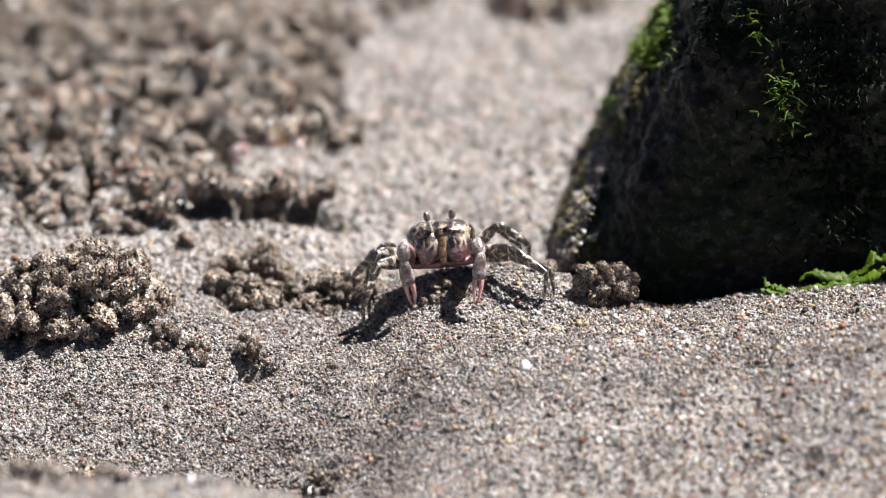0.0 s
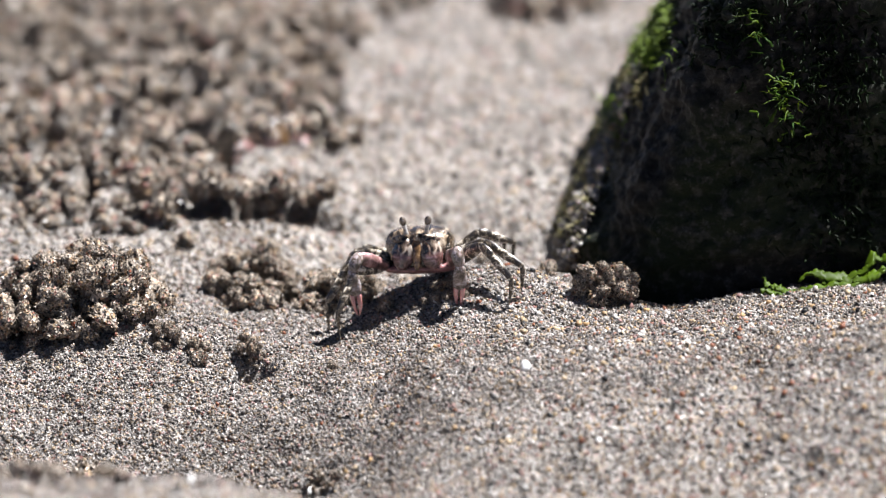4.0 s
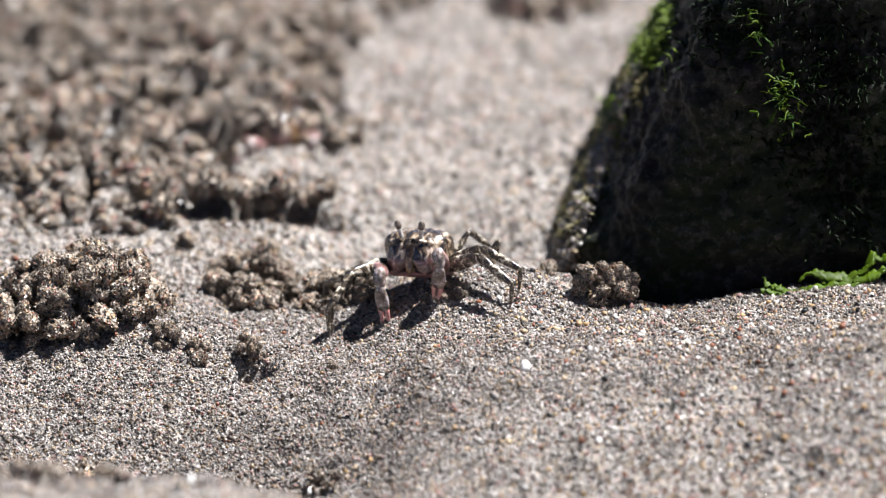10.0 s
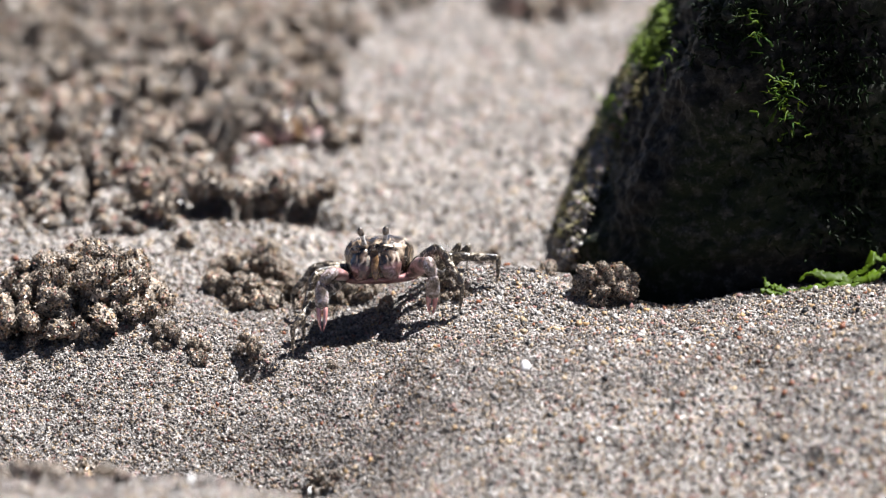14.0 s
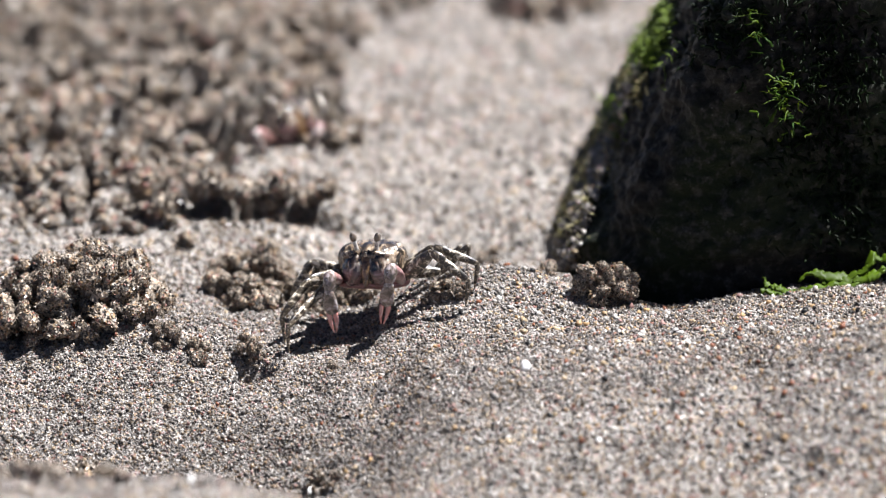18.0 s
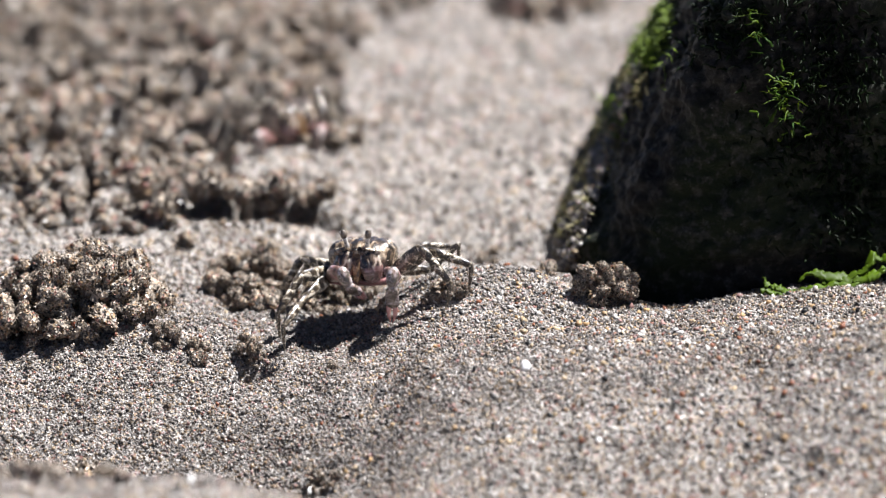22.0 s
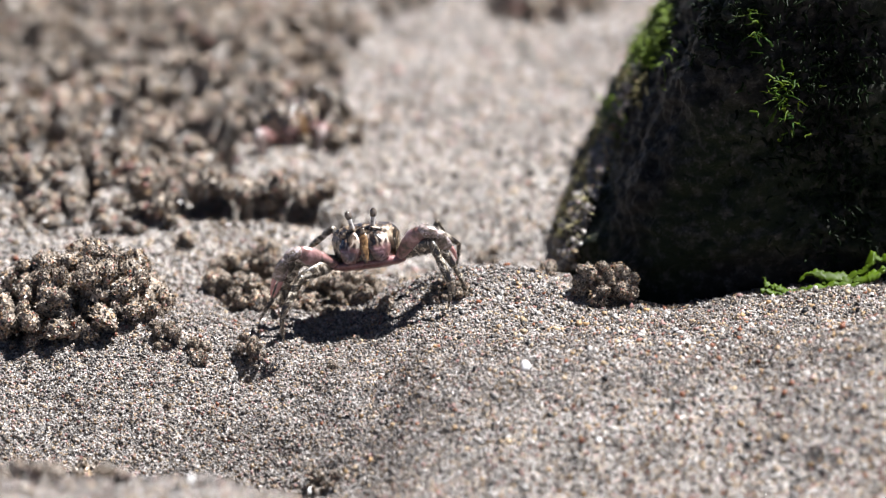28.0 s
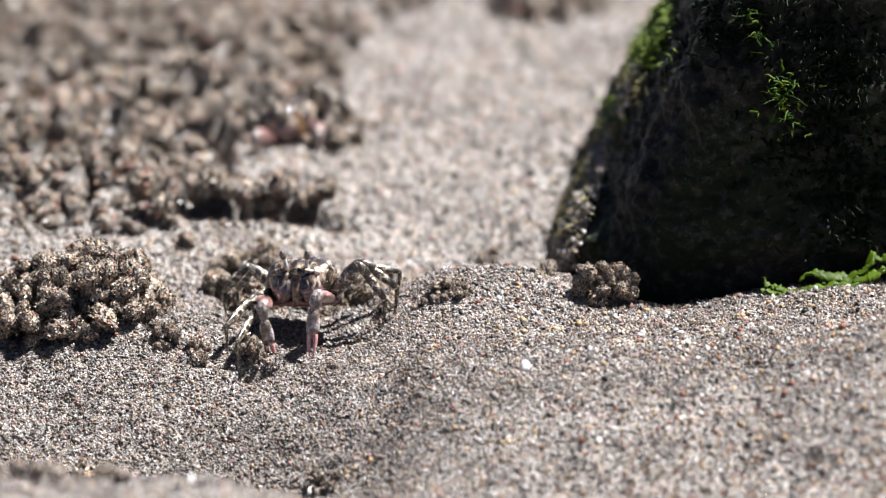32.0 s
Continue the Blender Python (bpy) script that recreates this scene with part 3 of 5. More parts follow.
def strands(name, roots, length, width, rng, mat, label, sag=0.5, curl=0.8, parts=7):
    """A tuft of flat curling filaments; roots: places and the way each grows."""
    V, F = [], []
    for root, way in roots:
        n = len(V)
        p = Vector(root)
        d = Vector(way).normalized()
        side = d.cross(Vector((rng.uniform(-1, 1), rng.uniform(-1, 1), rng.uniform(-1, 1)))).normalized()
        step = length * rng.uniform(0.5, 1.3) / parts
        wd = width * rng.uniform(0.6, 1.4)
        for k in range(parts + 1):
            taper = wd * (1 - 0.75 * (k / parts) ** 2)
            up = d.cross(side).normalized()
            for q in (side * taper, up * taper * 0.35, side * -taper, up * taper * -0.35):
                V.append((p + q * MM))
            p = p + d * step * MM
            d = (d + Vector((rng.uniform(-1, 1), rng.uniform(-1, 1), rng.uniform(-1, 1))) * curl * 0.5 + Vector((0, 0, -sag * 0.3))).normalized()
            side = (side - d * side.dot(d)).normalized()
        for k in range(parts):
            for q in range(4):
                F.append((n + 4 * k + q, n + 4 * k + (q + 1) % 4, n + 4 * k + 4 + (q + 1) % 4, n + 4 * k + 4 + q))
        F.append((n + 4 * parts, n + 4 * parts + 1, n + 4 * parts + 2, n + 4 * parts + 3))
    return tagged(new(name, mesh_of(name, V, F, mat)), label, "seaweed", kind="stuff" if name == "algae_tuft" else "")


def tuft(u, v, ru, rv, count, length, width, seed, mat, label, sag=0.5, curl=0.8, lift=0.3):
    rng = random.Random(seed)
    roots = []
    for _ in range(count * 3):
        if len(roots) >= count:
            break
        place, normal = rock_hit(u + rng.gauss(0, ru), v + rng.gauss(0, rv))
        if place is None:
            continue
        way = normal + Vector((rng.uniform(-0.8, 0.8), rng.uniform(-0.6, 0.3), rng.uniform(-0.6, 0.9) + lift))
        roots.append((place - normal * 0.0003, way))
    if roots:
        strands("algae_tuft", roots, length, width, rng, mat, label, sag, curl)


tuft(34, 35, 1.6, 4, 200, 2.2, 0.22, 301, EDGEWEED, "green thread algae on the rock's edge, coloured bright as in sun")
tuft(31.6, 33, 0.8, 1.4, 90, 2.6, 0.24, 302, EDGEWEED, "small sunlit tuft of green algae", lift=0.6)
tuft(46, 36, 5, 4, 320, 2.6, 0.24, 303, WEED, "green thread algae hanging on the rock, coloured dark as in shade")


def sprig(u, v, seed, count=52, spread=1.0):
    """A small bushy sprig standing out from the shaded face into the sun."""
    rng = random.Random(seed)
    stems, leaves = [], []
    for _ in range(7):
        place, normal = rock_hit(u + rng.gauss(0, 0.7), v + rng.gauss(0, 1.0))
        stems.append((place, normal + Vector((rng.uniform(-0.3, 0.3), 0, rng.uniform(0, 0.6)))))
    for _ in range(count):
        place, normal = rock_hit(u + rng.gauss(0, 1.25) * spread, v + rng.gauss(0, 2.2) * spread)
        out = place + (normal + Vector((0, 0, 0.15))) * rng.uniform(1.5, 5.5) * MM
        leaves.append((out, Vector((rng.uniform(-1, 1), rng.uniform(-1, 0.2), rng.uniform(-0.5, 1)))))
    base = strands("algae_sprig", stems, 6.0, 0.14, rng, LEAF, "glossy bushy green algae sprig on the rock", 0.1, 0.6)
    crown = strands("crown", leaves, 2.4, 0.24, rng, LEAF, "", 0.1, 1.3, 7)
    for key in ("category", "label"):
        if key in crown:
            del crown[key]
    crown.parent = base


sprig(54.2, 23.6, 304)
sprig(50.6, 34.6, 308, 12, 0.6)
tuft(58, 20, 5, 8, 420, 2.4, 0.28, 305, WEED, "green algae mat on the rock face, coloured dark as in shade")
tuft(63, 30, 5, 7, 420, 2.4, 0.28, 306, WEED, "green algae mat on the rock face, coloured dark as in shade")
tuft(65, 8, 4, 8, 420, 2.4, 0.28, 307, WEED, "green algae mat on the rock face, coloured dark as in shade")
def edge_tufts():
    """Short growth along the rock's slanting edge, foot to top, its colours brightened as if sunlit."""
    line = [(18.5, 1), (20.7, 8), (24.3, 16), (27.8, 23), (30.6, 30), (34, 36)]
    rng = random.Random(44)
    for k in range(15):
        f = k / 14 * (len(line) - 1)
        i = min(int(f), len(line) - 2)
        u = line[i][0] + (line[i + 1][0] - line[i][0]) * (f - i)
        v = line[i][1] + (line[i + 1][1] - line[i][1]) * (f - i)
        green = k in (7, 8, 11, 12, 13, 14)
        roots = []
        for _ in range(240):
            place, normal = rock_hit(u + rng.uniform(-0.8, 1.9 if green else 3.2), v + rng.gauss(0, 1.3))
            if place is not None and len(roots) < 95:
                roots.append((place - normal * 0.0002, normal + Vector((rng.uniform(-1.2, 0.1), rng.uniform(-0.3, 0.5), rng.uniform(-0.2, 1.2)))))
        if roots:
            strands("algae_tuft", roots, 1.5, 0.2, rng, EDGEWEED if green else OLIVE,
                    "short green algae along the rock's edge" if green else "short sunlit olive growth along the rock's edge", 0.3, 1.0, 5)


edge_tufts()


def sand_crust():
    """Pale grains stuck along the low edge of the rock."""
    rng = np.random.default_rng(61)
    at = []
    for _ in range(5200):
        f = rng.random() ** 1.4
        u, v = 16.0 + 14.0 * f + rng.uniform(0, 4.6) * (1 - 0.65 * f), -3 + 32 * f
        if noise.noise(Vector((u * 0.45, v * 0.45, 3.1))) < -0.2:
            continue
        place, normal = rock_hit(u, v)
        if place is not None:
            q = place + normal * 0.00015
            at.append((q.x * 1000, q.y * 1000, q.z * 1000))
    at = np.array(at)
    me = grains_mesh("sand_crust", at, 0.36 * np.clip(rng.lognormal(0, 0.55, len(at)), 0.4, 2.6), rng, GRAIN, False)
    tagged(new("sand_crust", me), "pale sand grains stuck along the rock's low edge", "sand", kind="stuff")


sand_crust()


def leaf_strip(points, width, seed, label, deep=1.0):
    """A wavy strip of sea lettuce lying on the sand along the given u, v way."""
    rng = random.Random(seed)
    V, F = [], []
    n = 80
    places = [spot(u, v, deep) for u, v in points]
    for k in range(n + 1):
        f = k / n * (len(places) - 1)
        i = min(int(f), len(places) - 2)
        p = places[i].lerp(places[i + 1], f - i)
        w = width * (0.3 + 0.7 * math.sin(math.pi * min(1, 0.06 + k / n)) ** 0.5) * (1 + 0.9 * noise.noise(Vector((k * 0.053 + seed * 5.3, seed * 1.37 + 0.41, 0.37))))
        for q in range(5):
            s = (q - 2) / 2
            wave = 1.0 * noise.noise(Vector((k * 0.047 + 0.3, q * 0.37 + 0.21, seed * 3.7)))
            V.append(p + Vector((0.5 * noise.noise(Vector((k * 0.11, q * 0.43 + 0.3, seed + 0.4))), s * w * 0.42 + 0.5 * wave, s * w * 0.30 + 0.55 * wave)) * MM)
    for k in range(n):
        for q in range(4):
            b = k * 5 + q
            F.append((b, b + 1, b + 6, b + 5))
    for n2 in range(len(V)):
        k, q = divmod(n2, 5)
        ruffle = noise.noise(Vector((k * 0.23 + seed, q * 0.9 + 0.2, 0.6))) * 0.9 * abs(q - 2) / 2
        V[n2] = V[n2] + Vector((0, 0.5 * ruffle, 0.6 * ruffle)) * MM
    ob = tagged(new("sea_lettuce", mesh_of("sea_lettuce", V, F, LEAF)), label, "seaweed")
    m = ob.modifiers.new("thick", "SOLIDIFY")
    m.thickness = 0.00025
    return ob


leaf_strip([(50.4, -6.7), (52.5, -7.1), (55, -7.3), (58.6, -6.4), (62, -5.8), (66, -5.6)], 0.95, 1, "bright green wet sea lettuce lying on sand by the rock", 0.6)
leaf_strip([(50.6, -5.2), (52.0, -6.1), (54.0, -6.6), (57, -6.9)], 0.7, 5, "thin yellowish strip of sea lettuce on the sand", 1.0)
leaf_strip([(56.2, -4.9), (57.4, -3.9), (59.6, -4.0), (61.8, -4.4), (64, -5.0), (66.4, -3.6), (68.2, -2.0)], 1.5, 2, "crumpled bright green wet sea lettuce by the rock", 2.0)
leaf_strip([(60, -5.4), (64, -5.3), (67.0, -4.4), (69.5, -3.6), (73, -3.4)], 1.3, 6, "bright green wet sea lettuce lying on sand by the rock", 1.6)
leaf_strip([(66.4, -3.2), (68.0, -1.2), (69.4, -1.8), (71.5, -0.6), (74, 0.2)], 1.9, 3, "bright green wet sea lettuce folded against the rock", 3.0)
leaf_strip([(64.5, -9.3), (66, -8.6), (68, -7.8), (69.5, -7.4)], 0.5, 4, "thin faded strip of sea lettuce on the sand", 0.4)

# ---- crabs ----
def superball(a, b, c, e1, e2, nu=40, nv=24, rough=0.0, seed=0, lift=0.0):
    """A rounded box: half sizes a, b, c in millimetres, corner exponents e1 (upright) and e2 (plan)."""
    V, F = [], []
    sp = lambda t, e: math.copysign(abs(t) ** e, t)
    for j in range(nv + 1):
        p = -math.pi / 2 + math.pi * j / nv
        for i in range(nu):
            t = 2 * math.pi * i / nu
            x, y, z = a * sp(math.cos(p), e1) * sp(math.cos(t), e2), b * sp(math.cos(p), e1) * sp(math.sin(t), e2), c * sp(math.sin(p), e1)
            x *= 1 + lift * z / c
            if rough:
                d = noise.noise(Vector((x, y, z)) * 0.9 + Vector((seed, 0, 0))) * rough
                x, y, z = x * (1 + d / a), y * (1 + d / b), z * (1 + d / c)
            V.append((x * MM, y * MM, z * MM))
    for j in range(nv):
        for i in range(nu):
            F.append((j * nu + i, j * nu + (i + 1) % nu, (j + 1) * nu + (i + 1) % nu, (j + 1) * nu + i))
    return V, F


def moved(vf, m):
    return [m @ Vector(v) for v in vf[0]], vf[1]


def joined(*shapes):
    V, F = [], []
    for v, f in shapes:
        n = len(V)
        V += list(v)
        F += [tuple(i + n for i in q) for q in f]
    return V, F


def limb(rings, sides=12):
    """A closed limb along +z. rings: (z, half width in x, half width in y, shift in x), in millimetres."""
    V, F = [], []
    for z, rx, ry, sx in rings:
        for i in range(sides):
            t = 2 * math.pi * i / sides
            V.append(((sx + rx * math.cos(t)) * MM, ry * math.sin(t) * MM, z * MM))
    for j in range(len(rings) - 1):
        for i in range(sides):
            F.append((j * sides + i, j * sides + (i + 1) % sides, (j + 1) * sides + (i + 1) % sides, (j + 1) * sides + i))
    F.append(tuple(range(sides - 1, -1, -1)))
    F.append(tuple(range((len(rings) - 1) * sides, len(rings) * sides)))
    return V, F


def hairs(L, reach, count, seed, side=1):
    """Fine bristles along a limb's underside."""
    rng = random.Random(seed)
    V, F = [], []
    for _ in range(count):
        z = rng.uniform(0.15, 0.95) * L
        n = len(V)
        x = -side * rng.uniform(0.4, 0.7)
        d = Vector((-side, rng.uniform(-0.4, 0.4), rng.uniform(-0.2, 0.6))).normalized() * reach * rng.uniform(0.5, 1.2)
        V += [((x) * MM, -0.03 * MM, z * MM), (x * MM, 0.03 * MM, (z + 0.04) * MM), ((x + d.x) * MM, d.y * MM, (z + d.z) * MM)]
        F.append((n, n + 1, n + 2))
    return V, F


ARM_LEN, WRIST_LEN, HAND_LEN = 6.6, 2.5, 7.6
UPPER, LOWER, TOE = 7.2, 7.2, 5.0
REACH = (1.0, 1.0, 0.86, 0.75)
SHOULDER = {-1: Vector((-5.2, -2.4, -2.4)), 1: Vector((5.2, -2.4, -2.4))}
HIPS = {(s, k): Vector((s * (4.9 - 0.25 * k), -1.6 + 1.45 * k, -2.1 + 0.1 * k)) for s in (-1, 1) for k in range(4)}

CARAPACE = mesh_of("carapace", *superball(5.35, 4.2, 3.5, 0.72, 0.78, 56, 34, 0.22, 3, 0.10), SHELL)
CHEEK = mesh_of("mouth_plate", *superball(1.9, 1.15, 2.7, 0.9, 0.9, 32, 26, 0.22, 5, 0.12), FACE)
BROW = mesh_of("brow", *joined(*[moved(superball(1.5, 0.42, 0.26, 0.9, 0.9, 22, 10, 0.08, 7), pose(s * 2.5 * MM, 0.2 * MM, 0.1 * MM, 0, s * 16, s * 18)) for s in (-1, 1)]), SHELL)
VISOR = mesh_of("face_plate", *superball(4.0, 1.0, 0.75, 0.8, 0.8, 44, 16, 0.3, 12), SHELL)
SNOUT = mesh_of("snout", *joined(superball(0.5, 0.5, 0.55, 0.8, 0.8, 18, 12, 0.06, 9), moved(superball(0.85, 0.5, 0.3, 0.9, 0.9, 16, 8), pose(0, 0, 0.4 * MM))), SHELL)
KEEL = mesh_of("mouth_ridge", *superball(0.8, 0.55, 2.5, 0.8, 0.8, 18, 18, 0.08, 2, 0.32), RIDGE)
BREAST = mesh_of("underside", *superball(6.1, 2.9, 0.95, 0.8, 0.7, 40, 14, 0.15, 4), UNDER)
STALK_M = mesh_of("eyestalk", *limb([(0, 0.42, 0.42, 0), (0.5, 0.36, 0.36, 0), (1.2, 0.33, 0.33, 0), (1.7, 0.42, 0.42, 0), (1.95, 0.34, 0.34, 0)], 12), STALK)
EYE_M = mesh_of("eye", *superball(0.56, 0.56, 0.85, 1, 1, 18, 14), EYEBALL)


def leg_meshes(fat):
    up = mesh_of("upper_leg", *joined(limb([(-0.3, 0.35 * fat, 0.35, 0), (0.5, 0.72 * fat, 0.5, 0), (2.4, 1.02 * fat, 0.62, -0.05), (4.8, 0.92 * fat, 0.6, -0.02), (6.6, 0.66 * fat, 0.52, 0.05), (UPPER, 0.5 * fat, 0.45, 0.05), (UPPER + 0.3, 0.25, 0.25, 0)], 14), hairs(UPPER, 0.9, 26, 3)), LEG)
    low = mesh_of("lower_leg", *joined(limb([(-0.3, 0.3, 0.3, 0), (0.0, 0.6, 0.5, 0), (1.2, 0.82, 0.6, 0.1), (2.4, 0.7, 0.52, 0.06), (2.7, 0.6, 0.48, 0.04), (3.0, 0.74, 0.54, 0.04), (5.0, 0.7, 0.5, 0.02), (6.8, 0.52, 0.4, 0), (LOWER + 0.2, 0.3, 0.26, 0)], 12), hairs(LOWER, 0.6, 20, 4)), LEG)
    toe = mesh_of("leg_tip", *limb([(-0.2, 0.24, 0.22, 0), (0.4, 0.44, 0.36, 0.02), (2.0, 0.35, 0.28, 0.1), (3.6, 0.21, 0.17, 0.1), (4.6, 0.08, 0.07, 0.02), (TOE, 0.02, 0.02, -0.05)], 10), LEG)
    return up, low, toe


LEGS = [leg_meshes(f) for f in (1.25, 1.3, 1.15, 0.95)]
ARM_M = mesh_of("claw_arm", *joined(limb([(-0.5, 0.5, 0.5, 0), (0.4, 0.85, 0.7, 0), (2.6, 1.35, 0.85, -0.1), (4.6, 1.5, 0.9, -0.15), (6.0, 1.15, 0.8, 0), (ARM_LEN, 0.7, 0.6, 0.1), (ARM_LEN + 0.35, 0.3, 0.3, 0)], 16), hairs(ARM_LEN, 0.7, 26, 5)), ARM)
WRIST_M = mesh_of("claw_wrist", *limb([(-0.8, 0.4, 0.4, 0), (-0.4, 0.8, 0.75, 0), (0.5, 1.08, 0.98, 0.05), (1.6, 1.0, 0.9, 0.05), (2.3, 0.72, 0.66, 0), (2.7, 0.35, 0.35, 0)], 16), PALM)
PALM_M = mesh_of("claw_palm", *limb([(-0.4, 0.4, 0.4, 0), (0.0, 0.72, 0.6, 0), (1.0, 1.02, 0.74, 0), (2.4, 1.16, 0.78, 0), (3.4, 1.08, 0.7, 0), (3.9, 0.9, 0.55, 0), (4.15, 0.4, 0.3, 0)], 16), PALM)
FINGER_M = mesh_of("claw_finger", *limb([(0.0, 0.4, 0.42, 0.45), (0.6, 0.44, 0.42, 0.52), (1.8, 0.35, 0.32, 0.52), (2.9, 0.24, 0.22, 0.40), (3.6, 0.13, 0.12, 0.24), (4.0, 0.03, 0.03, 0.12)], 12), FINGER)


def build_crab(label):
    crab = tagged(new("crab"), label, "crab")
    part("carapace", CARAPACE, crab, "mottled brown and grey domed shell")
    for s in (-1, 1):
        part("mouth_plate", CHEEK, crab, "pink bulging mouth plate").matrix_basis = pose(s * 2.25 * MM, -3.5 * MM, -0.35 * MM, -10, s * -7, s * 20)
        st = part("eyestalk", STALK_M, crab, "thin grey eyestalk")
        st.matrix_basis = pose(s * 1.6 * MM, -3.1 * MM, 2.6 * MM, 14, s * 10, 0)
        part("eye", EYE_M, st, "dark oval eye").matrix_basis = pose(0, 0, 2.35 * MM)
    part("brow", BROW, crab).matrix_basis = pose(0, -3.7 * MM, 2.2 * MM)
    part("snout", SNOUT, crab).matrix_basis = pose(0, -3.75 * MM, 2.25 * MM, -12)
    part("mouth_ridge", KEEL, crab, "brown ridge between the mouth plates").matrix_basis = pose(0, -4.22 * MM, -0.45 * MM, -11)
    part("underside", BREAST, crab, "smooth pink underside").matrix_basis = pose(0, -0.6 * MM, -2.9 * MM)
    part("face_plate", VISOR, crab, "bronze mottled plate under the eyes").matrix_basis = pose(0, -2.95 * MM, 1.9 * MM, -14)
    limbs = {}
    for s in (-1, 1):
        limbs[s, "arm"] = part("claw_arm", ARM_M, crab, "broad pink inner claw arm")
        limbs[s, "wrist"] = part("claw_wrist", WRIST_M, crab, "pale rounded claw wrist")
        limbs[s, "palm"] = part("claw_palm", PALM_M, crab, "pale translucent claw palm")
        for q in (-1, 1):
            f = part("claw_finger", FINGER_M, limbs[s, "palm"], "rosy pointed claw finger")
            f.matrix_basis = pose(0, 0, 3.6 * MM, 0, 0, 0 if q > 0 else 180)
        for k in range(4):
            up, low, toe = LEGS[k]
            limbs[s, k, 0] = part("upper_leg", up, crab)
            limbs[s, k, 1] = part("lower_leg", low, crab)
            limbs[s, k, 2] = part("leg_tip", toe, crab)
            for n in range(3):
                limbs[s, k, n].scale = (REACH[k],) * 3
    return crab, limbs


def glide(times, values, t):
    """Values at t along a monotone cubic through the keys."""
    x, y = np.asarray(times, float), np.asarray(values, float)
    if len(x) == 1:
        return y[0]
    h, d = np.diff(x), np.diff(y, axis=0) / np.diff(x).reshape(-1, *([1] * (y.ndim - 1)))
    m = np.zeros_like(y)
    same = d[:-1] * d[1:] > 0
    m[1:-1] = np.where(same, 2 * d[:-1] * d[1:] / np.where(same, d[:-1] + d[1:], 1), 0)
    i = int(np.clip(np.searchsorted(x, t) - 1, 0, len(h) - 1))
    s = min(1.0, max(0.0, (t - x[i]) / h[i]))
    a, b = (1 + 2 * s) * (1 - s) ** 2, s * s * (3 - 2 * s)
    return a * y[i] + b * y[i + 1] + h[i] * (s * (1 - s) ** 2 * m[i] - s * s * (1 - s) * m[i + 1])


def along(a, b, ref):
    """A pose at a whose z axis points to b and whose y axis leans to ref."""
    z = (b - a).normalized()
    y = (ref - z * ref.dot(z)).normalized()
    x = y.cross(z)
    m = Matrix((x, y, z)).transposed().to_4x4()
    m.translation = a
    return m


def reach(start, target, length, front=True):
    """The place at that length from start which shows at target's sight line, on the near side."""
    across = target - start
    across -= FWD * across.dot(FWD)
    d = across.length
    if d >= length * 0.995:
        return start + across.normalized() * length
    return start + across + FWD * (-1 if front else 1) * math.sqrt(length ** 2 - d ** 2)


class Track:
    """Keys of one crab: its right eye, tilt, both claws (elbow, wrist, tip) and the feet that show."""

    def __init__(self, depth, shift=(0.0, 0.0)):
        self.shift = shift
        self.depth, self.body, self.claw, self.feet, self.sand = depth, [], {-1: [], 1: []}, {}, {}

    def key(self, t, eye, tilt, left=None, right=None, **feet):
        du, dv = self.shift
        self.body.append((t, eye[0] + du, eye[1] + dv, *tilt))
        for s, c in ((-1, left), (1, right)):
            if c:
                self.claw[s].append((t, *(q + (du, dv)[n % 2] for n, q in enumerate(c))))
        for name, f in feet.items():
            self.feet.setdefault(name, []).append((t, *f))


NAMES = {"lf": (-1, 0), "lo": (-1, 1), "lb": (-1, 2), "lr": (-1, 3), "rf": (1, 0), "ro": (1, 1), "rb": (1, 2), "rr": (1, 3)}
STANCE = {(-1, 0): (-9.5, -2.5), (-1, 1): (-11.5, 1.0), (-1, 2): (-13.5, 3.0), (-1, 3): (-11.5, 5.0),
          (1, 0): (10.5, -2.0), (1, 1): (12.5, 1.5), (1, 2): (13.4, 2.2), (1, 3): (12.2, 4.5)}


